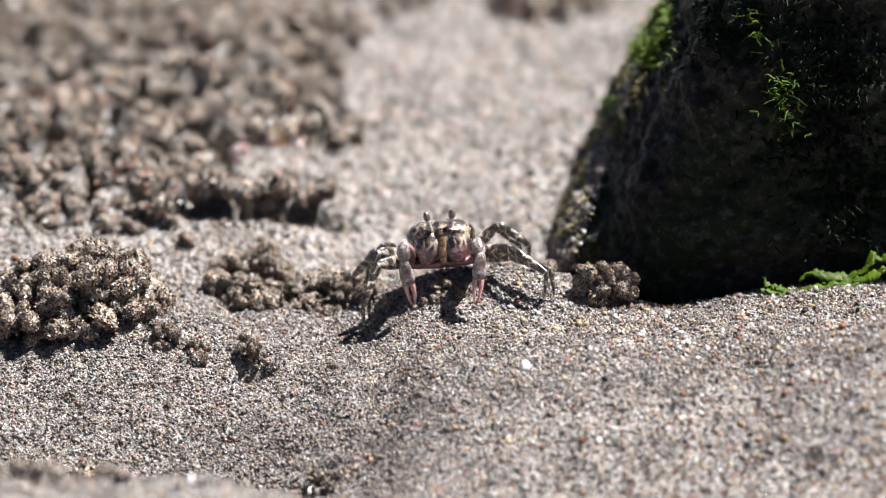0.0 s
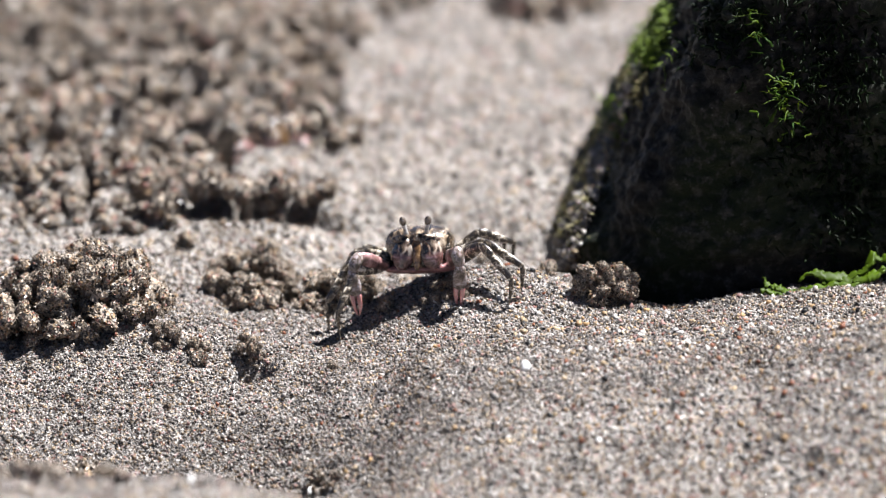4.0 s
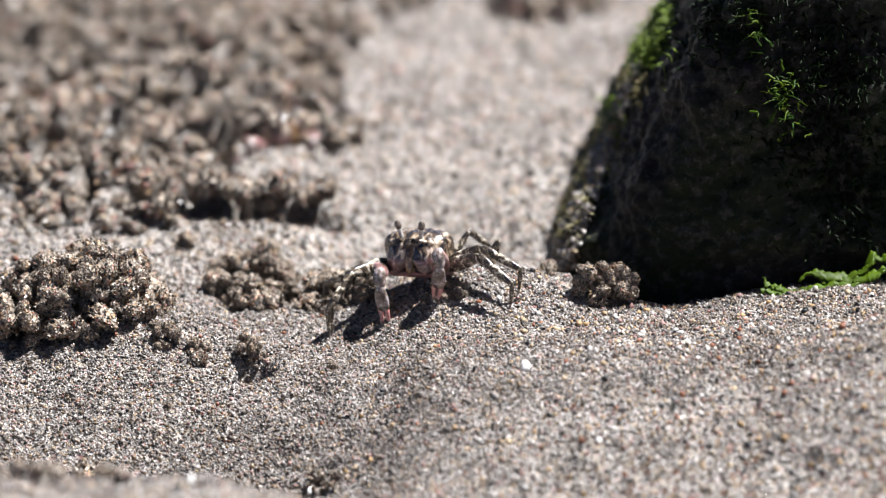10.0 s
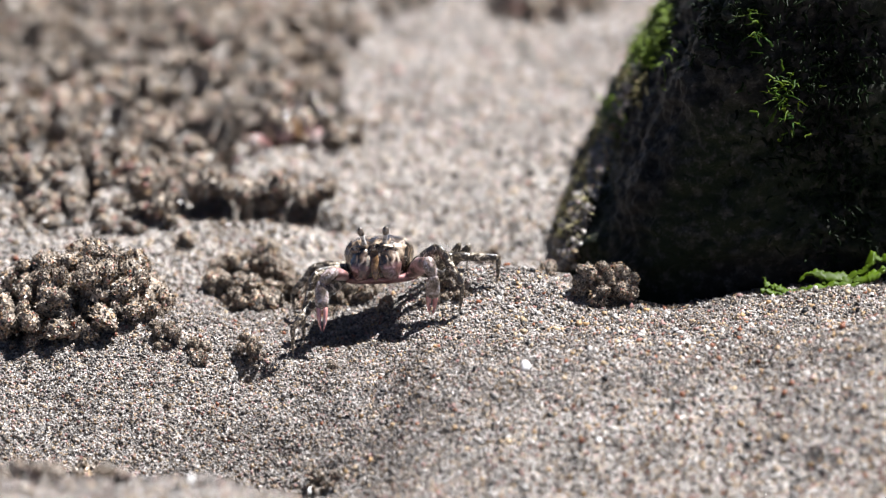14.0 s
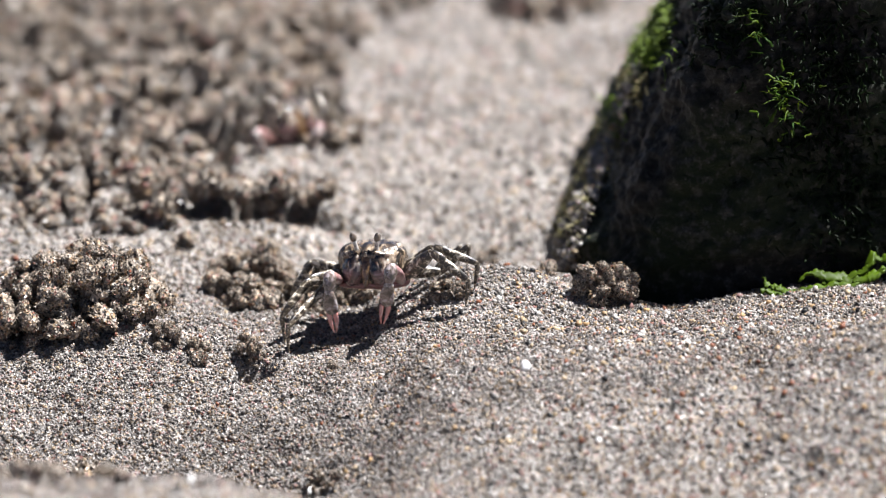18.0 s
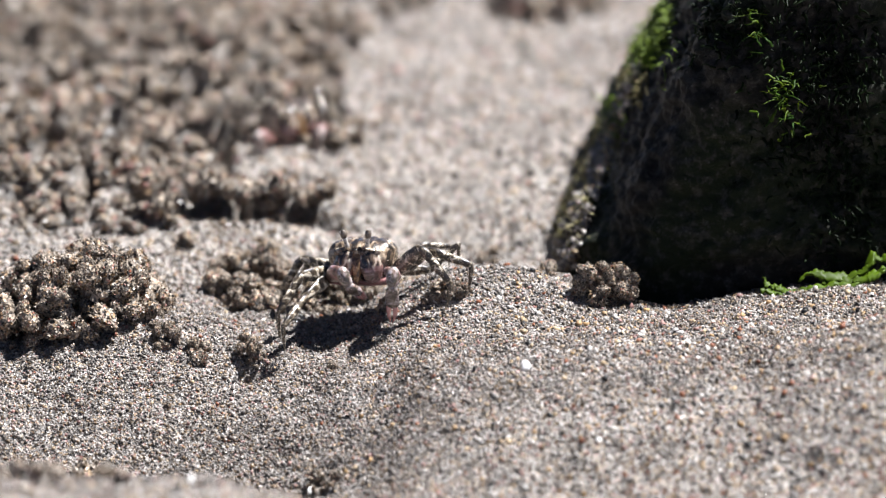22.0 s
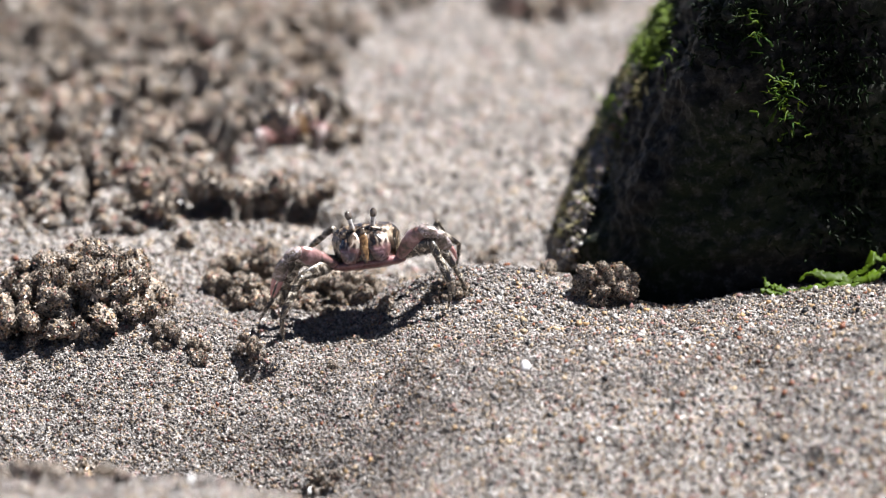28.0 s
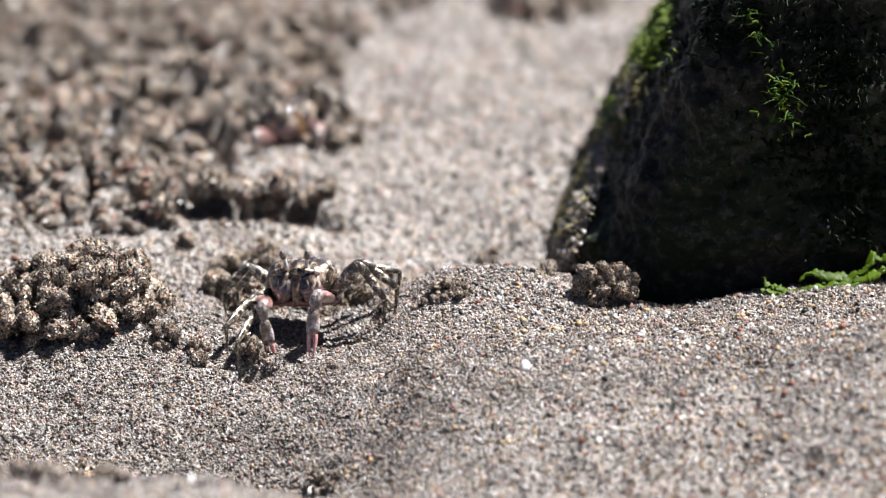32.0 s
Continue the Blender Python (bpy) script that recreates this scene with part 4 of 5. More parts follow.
def move_crab(crab, limbs, track, size=1.0, yaw=((0, 8.0),), step=0.1, end=32.0, spread=1.0):
    body = np.array(track.body)
    poses, times = [], [round(k * step, 3) for k in range(int(round(end / step)) + 1)]
    depths = []
    for t in times:
        w = track.depth
        if "lf" in track.feet:
            ws = []
            for name in ("lf", "rf"):
                rows = track.feet[name]
                if name not in track.sand:
                    track.sand[name] = [on_sand(r[1], r[2]) for r in rows]
                ws.append(glide([r[0] for r in rows], [(q - EYE).dot(FWD) for q in track.sand[name]], t))
            w = (sum(ws) / len(ws) - D) / MM + track.depth
        depths.append(w)
    depths = [sum(depths[max(0, i - 4):i + 5]) / len(depths[max(0, i - 4):i + 5]) for i in range(len(depths))]
    raised = []
    for t, w in zip(times, depths):
        u, v, pitch, roll = glide(body[:, 0], body[:, 1:], t)
        raised.append(min(1.0, max(0.0, (pitch + 1) / 11)))
        turn = Euler((radians(-pitch - 11), radians(-roll), radians(float(glide([q[0] for q in yaw], [q[1] for q in yaw], t)))), "XYZ").to_matrix()
        eye = turn @ Vector((2.05, -2.4, 5.1)) * (MM * size)
        poses.append(Matrix.Translation(spot(u, v, w) - eye) @ turn.to_4x4() @ Matrix.Scale(size, 4))
    # feet: those that are keyed, the rest stand until the body has gone two millimetres on
    feet = {}
    for leg, (sx, sy) in STANCE.items():
        name = [k for k, w in NAMES.items() if w == leg][0]
        if name in track.feet:
            rows = track.feet[name]
            pts = [spot(r[1], r[2], r[3]) if len(r) > 3 else on_sand(r[1], r[2]) for r in rows]
            feet[leg] = [Vector(glide([r[0] for r in rows], [tuple(p) for p in pts], t)) for t in times]
        else:
            here, seq = None, []
            for i, m in enumerate(poses):
                tuck = raised[i] if leg[1] == 3 else 0.0
                want = m.translation + Vector((sx * spread, sy, 0)) * (MM * size)
                want.z = ground_z(want.x * 1000, want.y * 1000) * MM
                if here is None or (want.xy - here.xy).length > 2.2 * MM * size:
                    here = want.copy() if here is None else here.lerp(want, 1.0)
                seq.append(here + Vector((0, 0, (5.6 if leg[0] > 0 else 8.0) * tuck * MM * size)))
            feet[leg] = [(seq[max(0, i - 1)] + seq[i] * 2 + seq[min(len(seq) - 1, i + 1)]) / 4 for i in range(len(seq))]
    rows = {key: [] for key in limbs}
    for i, t in enumerate(times):
        m, w = poses[i], depths[i]
        inv = m.inverted()
        rot = m.to_3x3().normalized()
        for s in (-1, 1):
            c = np.array(track.claw[s])
            e = glide(c[:, 0], c[:, 1:], t)
            sh = m @ (SHOULDER[s] * MM)
            el = reach(sh, spot(e[0], e[1], w), ARM_LEN * MM * size)
            wr = reach(el, spot(e[2], e[3], w), WRIST_LEN * MM * size)
            ti = reach(wr, spot(e[4], e[5], w), HAND_LEN * MM * size, e[5] > e[3] + 0.5)
            ref = rot @ Vector((0, 1, 0.2))
            for key, a, b in (("arm", sh, el), ("wrist", el, wr), ("palm", wr, ti)):
                rows[s, key].append((t, along(inv @ a, inv @ b, inv.to_3x3() @ ref)))
        for (s, k), seq in feet.items():
            foot, hip = seq[i], m @ (HIPS[s, k] * MM)
            out = foot - hip
            out.z = 0
            out = out.normalized() if out.length > 1e-6 else Vector((s, 0, 0))
            up = raised[i] if k in (1, 3) else 0.0
            ankle = foot + (Vector((0, 0, 1)) * (0.95 - 0.2 * up) + out * (0.12 - 0.6 * up)).normalized() * TOE * MM * size * REACH[k]
            a, b = UPPER * MM * size * REACH[k], LOWER * MM * size * REACH[k]
            gap = ankle - hip
            d = min(max(gap.length, abs(a - b) + 1e-5), (a + b) * 0.995)
            ax = gap.normalized()
            ankle = hip + ax * d
            f = (a * a - b * b + d * d) / (2 * d)
            pole = Vector((0, 0, 1)) + out * (1.1 if k < 2 else 3.6 if k == 2 else 3.8 - 2.6 * raised[i])
            pole = (pole - ax * pole.dot(ax)).normalized()
            knee = hip + ax * f + pole * math.sqrt(max(a * a - f * f, 0))
            toe = ankle + (foot - ankle).normalized() * TOE * MM * size * REACH[k]
            across = out.cross(Vector((0, 0, 1)))
            for n, (p, q) in enumerate(((hip, knee), (knee, ankle), (ankle, toe))):
                rows[s, k, n].append((t, along(inv @ p, inv @ q, inv.to_3x3() @ across)))
    crab.scale = (size, size, size)
    walk(crab, [(t, m) for t, m in zip(times, poses)])
    for key, r in rows.items():
        walk(limbs[key], r)


near_crab, near_limbs = build_crab("small mottled sand crab with pink claws on a sand ridge")
far_crab, far_limbs = build_crab("small reddish sand crab at its burrow among pellets")
top_crab, top_limbs = build_crab("small pale sand crab far off among pellets")

# ---- bright chips of shell among the grains ----
CHIP, ct, cb = material("white_shell_chip", 0.3, 0.6)
cn = tex(ct, "ShaderNodeTexNoise", coords(ct, 1000), Scale=1.5, Detail=3.0)
ct.links.new(ramp(ct, cn.outputs[0], [(0.35, (0.68, 0.66, 0.63)), (0.6, (0.86, 0.85, 0.83))]).outputs[0], cb.inputs["Base Color"])
CHIP_M = mesh_of("shell_chip", *superball(0.75, 0.35, 0.85, 0.9, 0.9, 20, 12, 0.12, 6), CHIP)
for n, (u, v, r) in enumerate([(13.05, -19.2, 1.05), (24.6, -30.6, 0.6), (-39.8, -36.9, 0.8), (-21, -38.8, 0.8), (-33, -23, 0.45)]):
    p = on_sand(u, v)
    ob = new("shell_chip", CHIP_M)
    ob.matrix_basis = Matrix.LocRotScale((p.x, p.y, p.z + 0.75 * r * MM), Euler((-0.4 + 0.1 * n, 0.3 * n, 0.35 * n)), (r, r, r))
    tagged(ob, "tiny bright white shell chip on the sand", "shell chip", "shell chips")
# ---- what moves ----
def motions():
    near = Track(1.5)
    near.key(0, (1.4, 5.9), (0, 5), (-6.1, 0.4, -6.2, -2.4, -4.6, -9.0), (5.4, 1.0, 6.0, -0.9, 5.2, -8.5), lf=(-12.2, -13.7), rf=(15.8, -8.4), ro=(17.6, -8.2), lo=(-11.5, -12.0))
    near.key(0.5, (1.0, 6.4), (3, 6), (-10.4, 1.0, -11.3, -2.0, -10.4, -7.9), (6.8, 2.0, 8.2, -0.4, 9.0, -5.4), lf=(-12.0, -13.3), rf=(12.6, -9.3), ro=(16.2, -8.2), lo=(-15.5, -10.6))
    near.key(1, (-1.3, 6.9), (6, 7), (-13.0, 0.7, -15.0, -2.0, -15.2, -6.7), (6.3, 3.1, 9.6, 1.8, 11.5, -3.2), lf=(-11.1, -13.0), lo=(-18.7, -10.3), rf=(12.2, -9.3), ro=(13.1, -7.9))
    near.key(1.3, (-1.5, 7.9), (10, 8), (-13.5, 1.7, -15.9, -0.4, -16.8, -5.3), (6.5, 4.4, 10.2, 3.2, 12.6, -1.5), lf=(-11.2, -13.2), lo=(-21.0, -7.3, -1.5), rf=(12.1, -9.0))
    near.key(1.6, (-1.6, 9.4), (14, 8), (-13.8, 2.8, -16.8, 1.0, -18.4, -3.9), (6.8, 5.4, 10.7, 4.5, 13.4, 0.0), lf=(-11.3, -13.2), lo=(-21.7, -2.6, -1.5), rf=(12.0, -8.3))
    near.key(1.7, (-1.9, 10.4), (16, 8), (-11.3, 6.6, -13.2, 7.8, -16.9, 7.3), (3.4, 9.6, 4.0, 11.0, 7.1, 12.5), lf=(-11.3, -13.1), lo=(-23.6, -3.5, -1.5), rf=(12.6, -7.5))
    near.key(1.8, (-0.8, 8.9), (12, 7), (-8.1, 3.7, -7.1, 1.4, -5.5, -1.5), (1.1, 2.1, 0.4, 0.3, -0.7, -2.7), lf=(-12.0, -12.9), lo=(-17.0, -10.6), rf=(12.6, -8.4))
    near.key(2, (-0.7, 7.4), (8, 7), (-11.6, 0.0, -11.8, -2.9, -9.6, -6.9), (4.6, 2.5, 5.3, 0.0, 4.6, -4.9), lf=(-12.9, -13.3), lo=(-17.0, -12.2), rf=(13.2, -9.7))
    near.key(2.4, (-0.9, 6.0), (4, 6), (-10.7, 0.0, -12.9, -2.4, -12.7, -9.8), (6.5, 2.0, 7.9, -1.0, 7.7, -6.9), lf=(-14.8, -15.3), rf=(13.1, -10.0), ro=(13.8, -7.2))
    near.key(3, (-1.3, 5.1), (0, 5), (-11.9, -1.3, -13.6, -4.6, -12.3, -10.5), (5.0, -0.4, 5.2, -3.3, 3.8, -9.4), lf=(-15.7, -14.6), rf=(11.5, -9.4), ro=(13.3, -7.3), lo=(-17.3, -12.9))
    near.key(3.5, (-1.9, 4.9), (0, 5), (-12.9, -1.3, -14.5, -4.6, -12.9, -10.6), (2.8, -0.4, 3.2, -3.0, 2.8, -9.3), lf=(-16.0, -14.6), rf=(10.8, -9.4), ro=(12.6, -7.3))
    near.key(5.5, (-2.9, 5.1), (0, 5), (-14.2, -1.3, -15.7, -4.4, -14.5, -10.6), (1.4, 0.1, 2.0, -2.6, 1.9, -8.8), lf=(-16.4, -14.2), lo=(-19.6, -12.9), rf=(9.0, -8.8), ro=(11.4, -7.8))
    near.key(6, (-4.1, 5.9), (4, 6), (-13.8, -0.8, -17.1, -3.9, -17.5, -9.6), (3.8, 0.8, 5.0, -1.0, 5.9, -5.0), lf=(-16.4, -14.0), lo=(-21.2, -12.4), rf=(8.4, -8.4), ro=(10.8, -7.9))
    near.key(6.5, (-3.1, 7.7), (9, 8), (-13.4, 1.4, -17.1, -0.8, -17.8, -8.2), (5.8, 3.6, 8.5, 1.4, 10.2, -3.0), lf=(-17.3, -12.8), lo=(-19.7, -9.3), rf=(9.9, -7.7), ro=(10.8, -7.1))
    near.key(6.8, (-3.0, 8.7), (12, 9), (-13.8, 2.9, -18.9, 1.4, -20.7, -3.8), (5.4, 6.1, 8.3, 4.4, 11.0, -0.1), lf=(-17.5, -13.3), lo=(-23.0, -7.0, -1.5), rf=(11.3, -7.6), ro=(10.4, -5.7))
    near.key(6.9, (-3.1, 9.2), (14, 9), (-14.1, 3.2, -19.6, 1.9, -21.8, -3.3), (5.7, 6.5, 9.5, 5.0, 12.0, 0.3), lf=(-17.1, -13.7), lo=(-23.4, -7.0, -1.5), rf=(11.3, -7.6))
    near.key(7, (-3.1, 9.6), (16, 9), (-11.6, 5.7, -13.7, 7.6, -18.7, 7.3), (1.5, 8.6, 1.6, 9.9, 2.9, 12.8), lf=(-16.6, -14.0), lo=(-23.4, -7.7, -1.5), rf=(10.7, -7.9), ro=(8.4, -5.0))
    near.key(7.1, (-2.9, 7.5), (10, 8), (-12.9, 0.1, -13.9, -0.8, -14.1, -4.4), (1.0, 2.1, 0.5, 0.3, -0.8, -3.5), lf=(-17.1, -13.3), lo=(-20.0, -10.6), rf=(10.8, -8.7), ro=(11.7, -6.6))
    near.key(7.3, (-2.4, 5.6), (5, 7), (-12.1, -1.9, -14.4, -5.5, -14.1, -10.4), (2.6, -0.4, 3.3, -3.0, 2.2, -8.5), lf=(-17.8, -12.7), lo=(-18.2, -12.0), rf=(10.6, -9.2), ro=(12.4, -6.4))
    near.key(7.6, (-2.3, 5.0), (0, 5), (-12.6, -3.0, -12.1, -7.0, -11.4, -12.1), (1.3, -1.1, 1.1, -4.0, -1.3, -8.5), lf=(-17.7, -14.0), rf=(10.5, -9.2), ro=(12.1, -6.4))
    near.key(8, (-2.5, 4.6), (-3, 5), (-10.9, -3.3, -11.3, -7.0, -10.1, -12.4), (-0.5, -1.1, 0.2, -3.0, -1.3, -5.3), lf=(-17.5, -14.4), lo=(-18.2, -12.9), rf=(10.5, -9.2), ro=(12.0, -6.4))
    near.key(8.5, (-2.5, 4.6), (-3, 5), (-10.7, -3.1, -11.1, -6.7, -9.6, -12.3), (0.2, -1.3, 0.5, -3.3, -1.1, -5.7), lf=(-17.5, -14.6))
    near.key(9, (-2.6, 4.2), (-4, 5), (-10.3, -2.9, -10.8, -6.6, -9.2, -12.4), (0.2, -1.3, -0.8, -4.3, -1.6, -8.2), lf=(-17.4, -15.3), lo=(-16.9, -13.8), rf=(10.2, -10.0), ro=(11.8, -7.1))
    near.key(9.5, (-2.6, 4.2), (-4, 5), (-10.7, -3.3, -10.7, -7.1, -9.1, -12.6), (-0.2, -1.0, 0.1, -3.5, -1.4, -6.2), rf=(10.3, -10.1))
    near.key(10, (-2.9, 4.1), (-4, 5), (-10.0, -3.6, -10.0, -7.3, -8.8, -12.8), (-0.7, -0.6, -0.4, -4.4, -1.2, -8.5), lf=(-17.8, -14.2), rf=(10.4, -10.1), ro=(11.7, -7.8))
    near.key(10.5, (-2.9, 3.9), (-4, 5), (-10.4, -3.6, -10.4, -7.3, -9.5, -12.6), (-1.3, -1.0, -0.7, -3.5, -1.7, -6.3))
    near.key(11, (-3.0, 3.9), (-4, 5), (-10.4, -3.6, -10.7, -7.3, -9.6, -12.4), (-1.9, -1.4, -1.9, -5.8, -2.3, -9.2), lf=(-17.8, -14.2), lo=(-18.2, -13.3), rf=(10.8, -9.6), ro=(11.7, -7.8))
    near.key(11.5, (-6.6, 3.8), (-1, 6), (-16.4, -2.6, -17.3, -5.7, -16.4, -12.0), (-4.4, -0.8, -4.4, -4.4, -5.7, -8.8), lf=(-20.0, -14.7), lo=(-21.8, -12.9), rf=(5.9, -9.3), ro=(10.8, -6.6))
    near.key(12, (-8.0, 4.6), (3, 7), (-17.5, -2.9, -20.4, -5.8, -21.9, -11.7), (-1.3, -0.4, 0.9, -2.1, 1.3, -5.8), lf=(-21.2, -15.1), lo=(-23.4, -12.7), rf=(2.4, -9.0), ro=(8.3, -5.7))
    near.key(12.5, (-7.7, 5.9), (7, 8), (-17.9, 0.5, -21.9, -1.9, -23.4, -8.0), (0.4, 2.3, 3.1, 0.1, 4.2, -3.6), lf=(-22.3, -14.9), lo=(-24.8, -11.5), rf=(3.4, -8.8), ro=(7.9, -4.8))
    near.key(13, (-7.2, 8.5), (14, 9), (-19.5, 2.1, -22.4, -0.1, -25.0, -4.8), (1.0, 5.7, 4.1, 4.6, 7.6, 0.7), lf=(-21.9, -16.2), lo=(-28.2, -7.7, -1.5), rf=(6.5, -7.1), ro=(10.2, -2.4, 3.0))
    near.key(13.1, (-7.5, 9.5), (16, 9), (-18.6, 5.5, -21.5, 5.5, -25.2, 3.4), (-0.1, 8.5, 1.3, 9.6, 4.3, 7.1), lf=(-21.9, -16.2), lo=(-28.0, -7.7, -1.5), rf=(6.5, -7.1), ro=(9.9, -0.8, 3.0))
    near.key(13.2, (-8.9, 8.9), (13, 9), (-16.3, 4.1, -17.5, 5.5, -19.3, 7.1), (-7.9, 4.8, -8.7, 2.6, -11.6, -0.4), lf=(-22.2, -15.8), lo=(-27.1, -9.3), rf=(4.6, -8.4), ro=(9.0, -3.5))
    near.key(13.3, (-7.7, 6.7), (8, 8), (-16.0, 0.5, -17.3, -1.3, -17.1, -4.8), (-5.4, 0.8, -5.4, -1.3, -6.2, -5.8), lf=(-23.0, -15.3), lo=(-24.5, -12.0), rf=(3.4, -9.6), ro=(8.8, -3.5))
    near.key(13.6, (-7.9, 3.8), (2, 7), (-16.6, -3.5, -18.8, -7.1, -18.4, -12.3), (-2.2, -0.5, -0.9, -3.9, -1.2, -9.4), lf=(-23.6, -16.7), lo=(-24.5, -14.2), rf=(2.5, -10.6), ro=(8.8, -5.3))
    near.key(14, (-8.8, 3.3), (0, 6), (-17.3, -3.7, -20.4, -6.4, -19.0, -13.9), (-2.3, -2.0, -1.3, -4.9, -1.9, -10.4), lf=(-23.6, -17.2), lo=(-21.8, -15.3), rf=(2.5, -10.4), ro=(8.4, -6.0))
    near.key(14.5, (-9.3, 2.5), (-3, 5), (-17.3, -4.2, -19.1, -7.5, -17.8, -13.5), (-5.7, -2.6, -5.3, -6.2, -6.2, -10.6), lf=(-24.3, -17.1), lo=(-24.9, -15.1), rf=(2.6, -10.3), ro=(5.9, -6.3))
    near.key(16.5, (-10.0, 2.1), (-4, 5), (-17.1, -4.2, -17.5, -8.2, -16.3, -13.0), (-8.8, -3.0, -9.3, -6.7, -9.7, -10.8), lf=(-24.6, -17.1), rf=(2.7, -10.4), ro=(4.6, -6.7))
    near.key(17, (-10.0, 2.1), (-4, 5), (-17.2, -4.2, -17.5, -8.2, -16.1, -13.0), (-9.6, -3.0, -9.8, -6.7, -9.8, -10.8), lf=(-24.6, -17.1), lo=(-25.4, -15.1), rf=(2.7, -10.2), ro=(4.6, -6.7))
    near.key(17.5, (-10.0, 2.1), (-4, 5), (-17.5, -4.2, -18.0, -8.3, -16.6, -13.1), (-8.4, -2.8, -8.2, -5.3, -9.3, -7.9))
    near.key(18, (-10.0, 2.3), (-4, 5), (-17.7, -4.2, -18.4, -8.7, -17.0, -13.3), (-8.1, -3.0, -8.8, -7.4, -9.6, -11.9), lf=(-24.3, -16.9), lo=(-24.9, -15.1), rf=(3.4, -9.6), ro=(4.8, -6.9))
    near.key(18.5, (-10.1, 2.5), (-2, 5), (-17.9, -3.8, -20.0, -7.1, -19.1, -12.4), (-7.1, -2.6, -7.1, -5.7, -7.5, -10.6))
    near.key(19, (-10.1, 3.3), (2, 6), (-18.2, -3.0, -22.2, -5.3, -22.4, -11.1), (-5.7, -2.1, -5.3, -3.9, -6.2, -9.3), lf=(-22.9, -15.1), lo=(-25.8, -14.2), rf=(3.0, -9.6), ro=(4.6, -7.1))
    near.key(19.5, (-9.8, 4.6), (6, 7), (-20.4, -1.5, -23.4, -3.8, -24.0, -8.2), (-4.6, 0.3, -2.3, -0.8, -1.6, -3.8), lf=(-22.7, -14.7), lo=(-26.3, -12.0), rf=(2.5, -10.0), ro=(4.7, -6.3))
    near.key(20, (-9.2, 6.7), (10, 9), (-19.5, -0.4, -23.1, -2.6, -24.2, -7.8), (-1.8, 3.3, 1.6, 2.3, 4.1, -1.5), lf=(-22.4, -15.4), lo=(-28.8, -7.8, -1.5), rf=(4.8, -7.2), ro=(6.3, -4.4))
    near.key(20.3, (-9.2, 8.6), (14, 10), (-21.3, 1.9, -24.3, 0.4, -26.3, -4.0), (-0.7, 7.0, 2.9, 6.0, 7.1, 3.7), lf=(-22.9, -15.8), lo=(-30.6, -4.0, -1.5), rf=(5.9, -7.8), ro=(7.7, 1.0, 3.0))
    near.key(20.4, (-9.6, 9.6), (16, 10), (-17.0, 4.6, -17.8, 7.5, -19.1, 10.4), (-6.3, 6.0, -6.6, 8.2, -8.5, 11.9), lf=(-23.0, -16.0), lo=(-29.4, -5.3, -1.5), rf=(5.5, -8.3), ro=(5.9, -2.6, 3.0))
    near.key(20.5, (-9.2, 7.2), (11, 9), (-18.8, -0.8, -17.3, -2.6, -14.5, -5.5), (-4.8, 1.0, -4.8, -1.1, -7.1, -5.5), lf=(-22.7, -15.1), lo=(-24.7, -11.1), rf=(4.7, -9.2), ro=(6.3, -5.3))
    near.key(20.7, (-9.6, 5.4), (6, 8), (-17.9, -2.6, -20.0, -6.3, -17.9, -10.7), (-2.3, 0.4, -1.6, -2.6, -2.3, -7.4), lf=(-23.8, -15.8), lo=(-23.6, -12.4), rf=(4.8, -9.2), ro=(5.9, -6.2))
    near.key(21, (-10.5, 3.8), (1, 6), (-18.7, -3.6, -20.2, -8.0, -18.7, -12.8), (-3.2, -1.4, -2.2, -3.6, -2.5, -8.5), lf=(-25.2, -16.9), lo=(-25.4, -14.2), rf=(3.9, -8.5), ro=(5.4, -6.6))
    near.key(21.5, (-11.3, 2.8), (-3, 5), (-19.9, -5.1, -19.9, -9.5, -18.1, -13.7), (-8.1, -3.6, -8.4, -7.3, -9.3, -11.7), lf=(-25.2, -16.9), rf=(0.7, -9.3), ro=(4.0, -6.7))
    near.key(22, (-11.5, 2.8), (-4, 5), (-15.9, -3.6, -14.5, -6.5, -12.2, -8.0), (-7.8, -3.6, -8.1, -7.3, -8.1, -11.7), lf=(-24.9, -16.7), lo=(-25.6, -14.7), rf=(0.5, -9.9), ro=(3.9, -7.2))
    near.key(22.5, (-11.5, 2.9), (-4, 5), (-16.0, -4.0, -14.9, -7.1, -12.7, -9.3), (-8.4, -3.3, -8.8, -6.9, -8.6, -11.2))
    near.key(23, (-11.5, 2.9), (-4, 5), (-16.0, -4.4, -15.4, -7.9, -13.0, -9.9), (-7.1, -1.7, -7.5, -3.5, -8.4, -5.3), lf=(-24.7, -16.4), rf=(0.5, -9.9), ro=(3.9, -7.2))
    near.key(23.5, (-11.5, 2.9), (-4, 5), (-16.0, -4.0, -14.8, -6.9, -12.4, -8.7), (-8.4, -3.0, -8.4, -5.8, -9.3, -8.8))
    near.key(24, (-11.3, 2.9), (-4, 5), (-16.0, -3.8, -14.5, -6.0, -12.0, -7.5), (-8.6, -3.0, -8.1, -5.3, -9.6, -7.5), lf=(-24.8, -16.3), rf=(0.5, -9.7), ro=(3.7, -6.9))
    near.key(24.5, (-11.3, 2.9), (-4, 5), (-16.0, -4.0, -15.1, -7.2, -12.9, -9.7), (-8.2, -2.8, -7.7, -5.1, -8.8, -7.9))
    near.key(25, (-11.5, 2.9), (-4, 5), (-16.1, -4.2, -14.9, -6.7, -12.0, -7.8), (-7.9, -3.0, -7.1, -5.3, -7.9, -9.2), lf=(-24.8, -16.3), lo=(-25.6, -14.6), rf=(0.5, -9.7), ro=(3.7, -6.9))
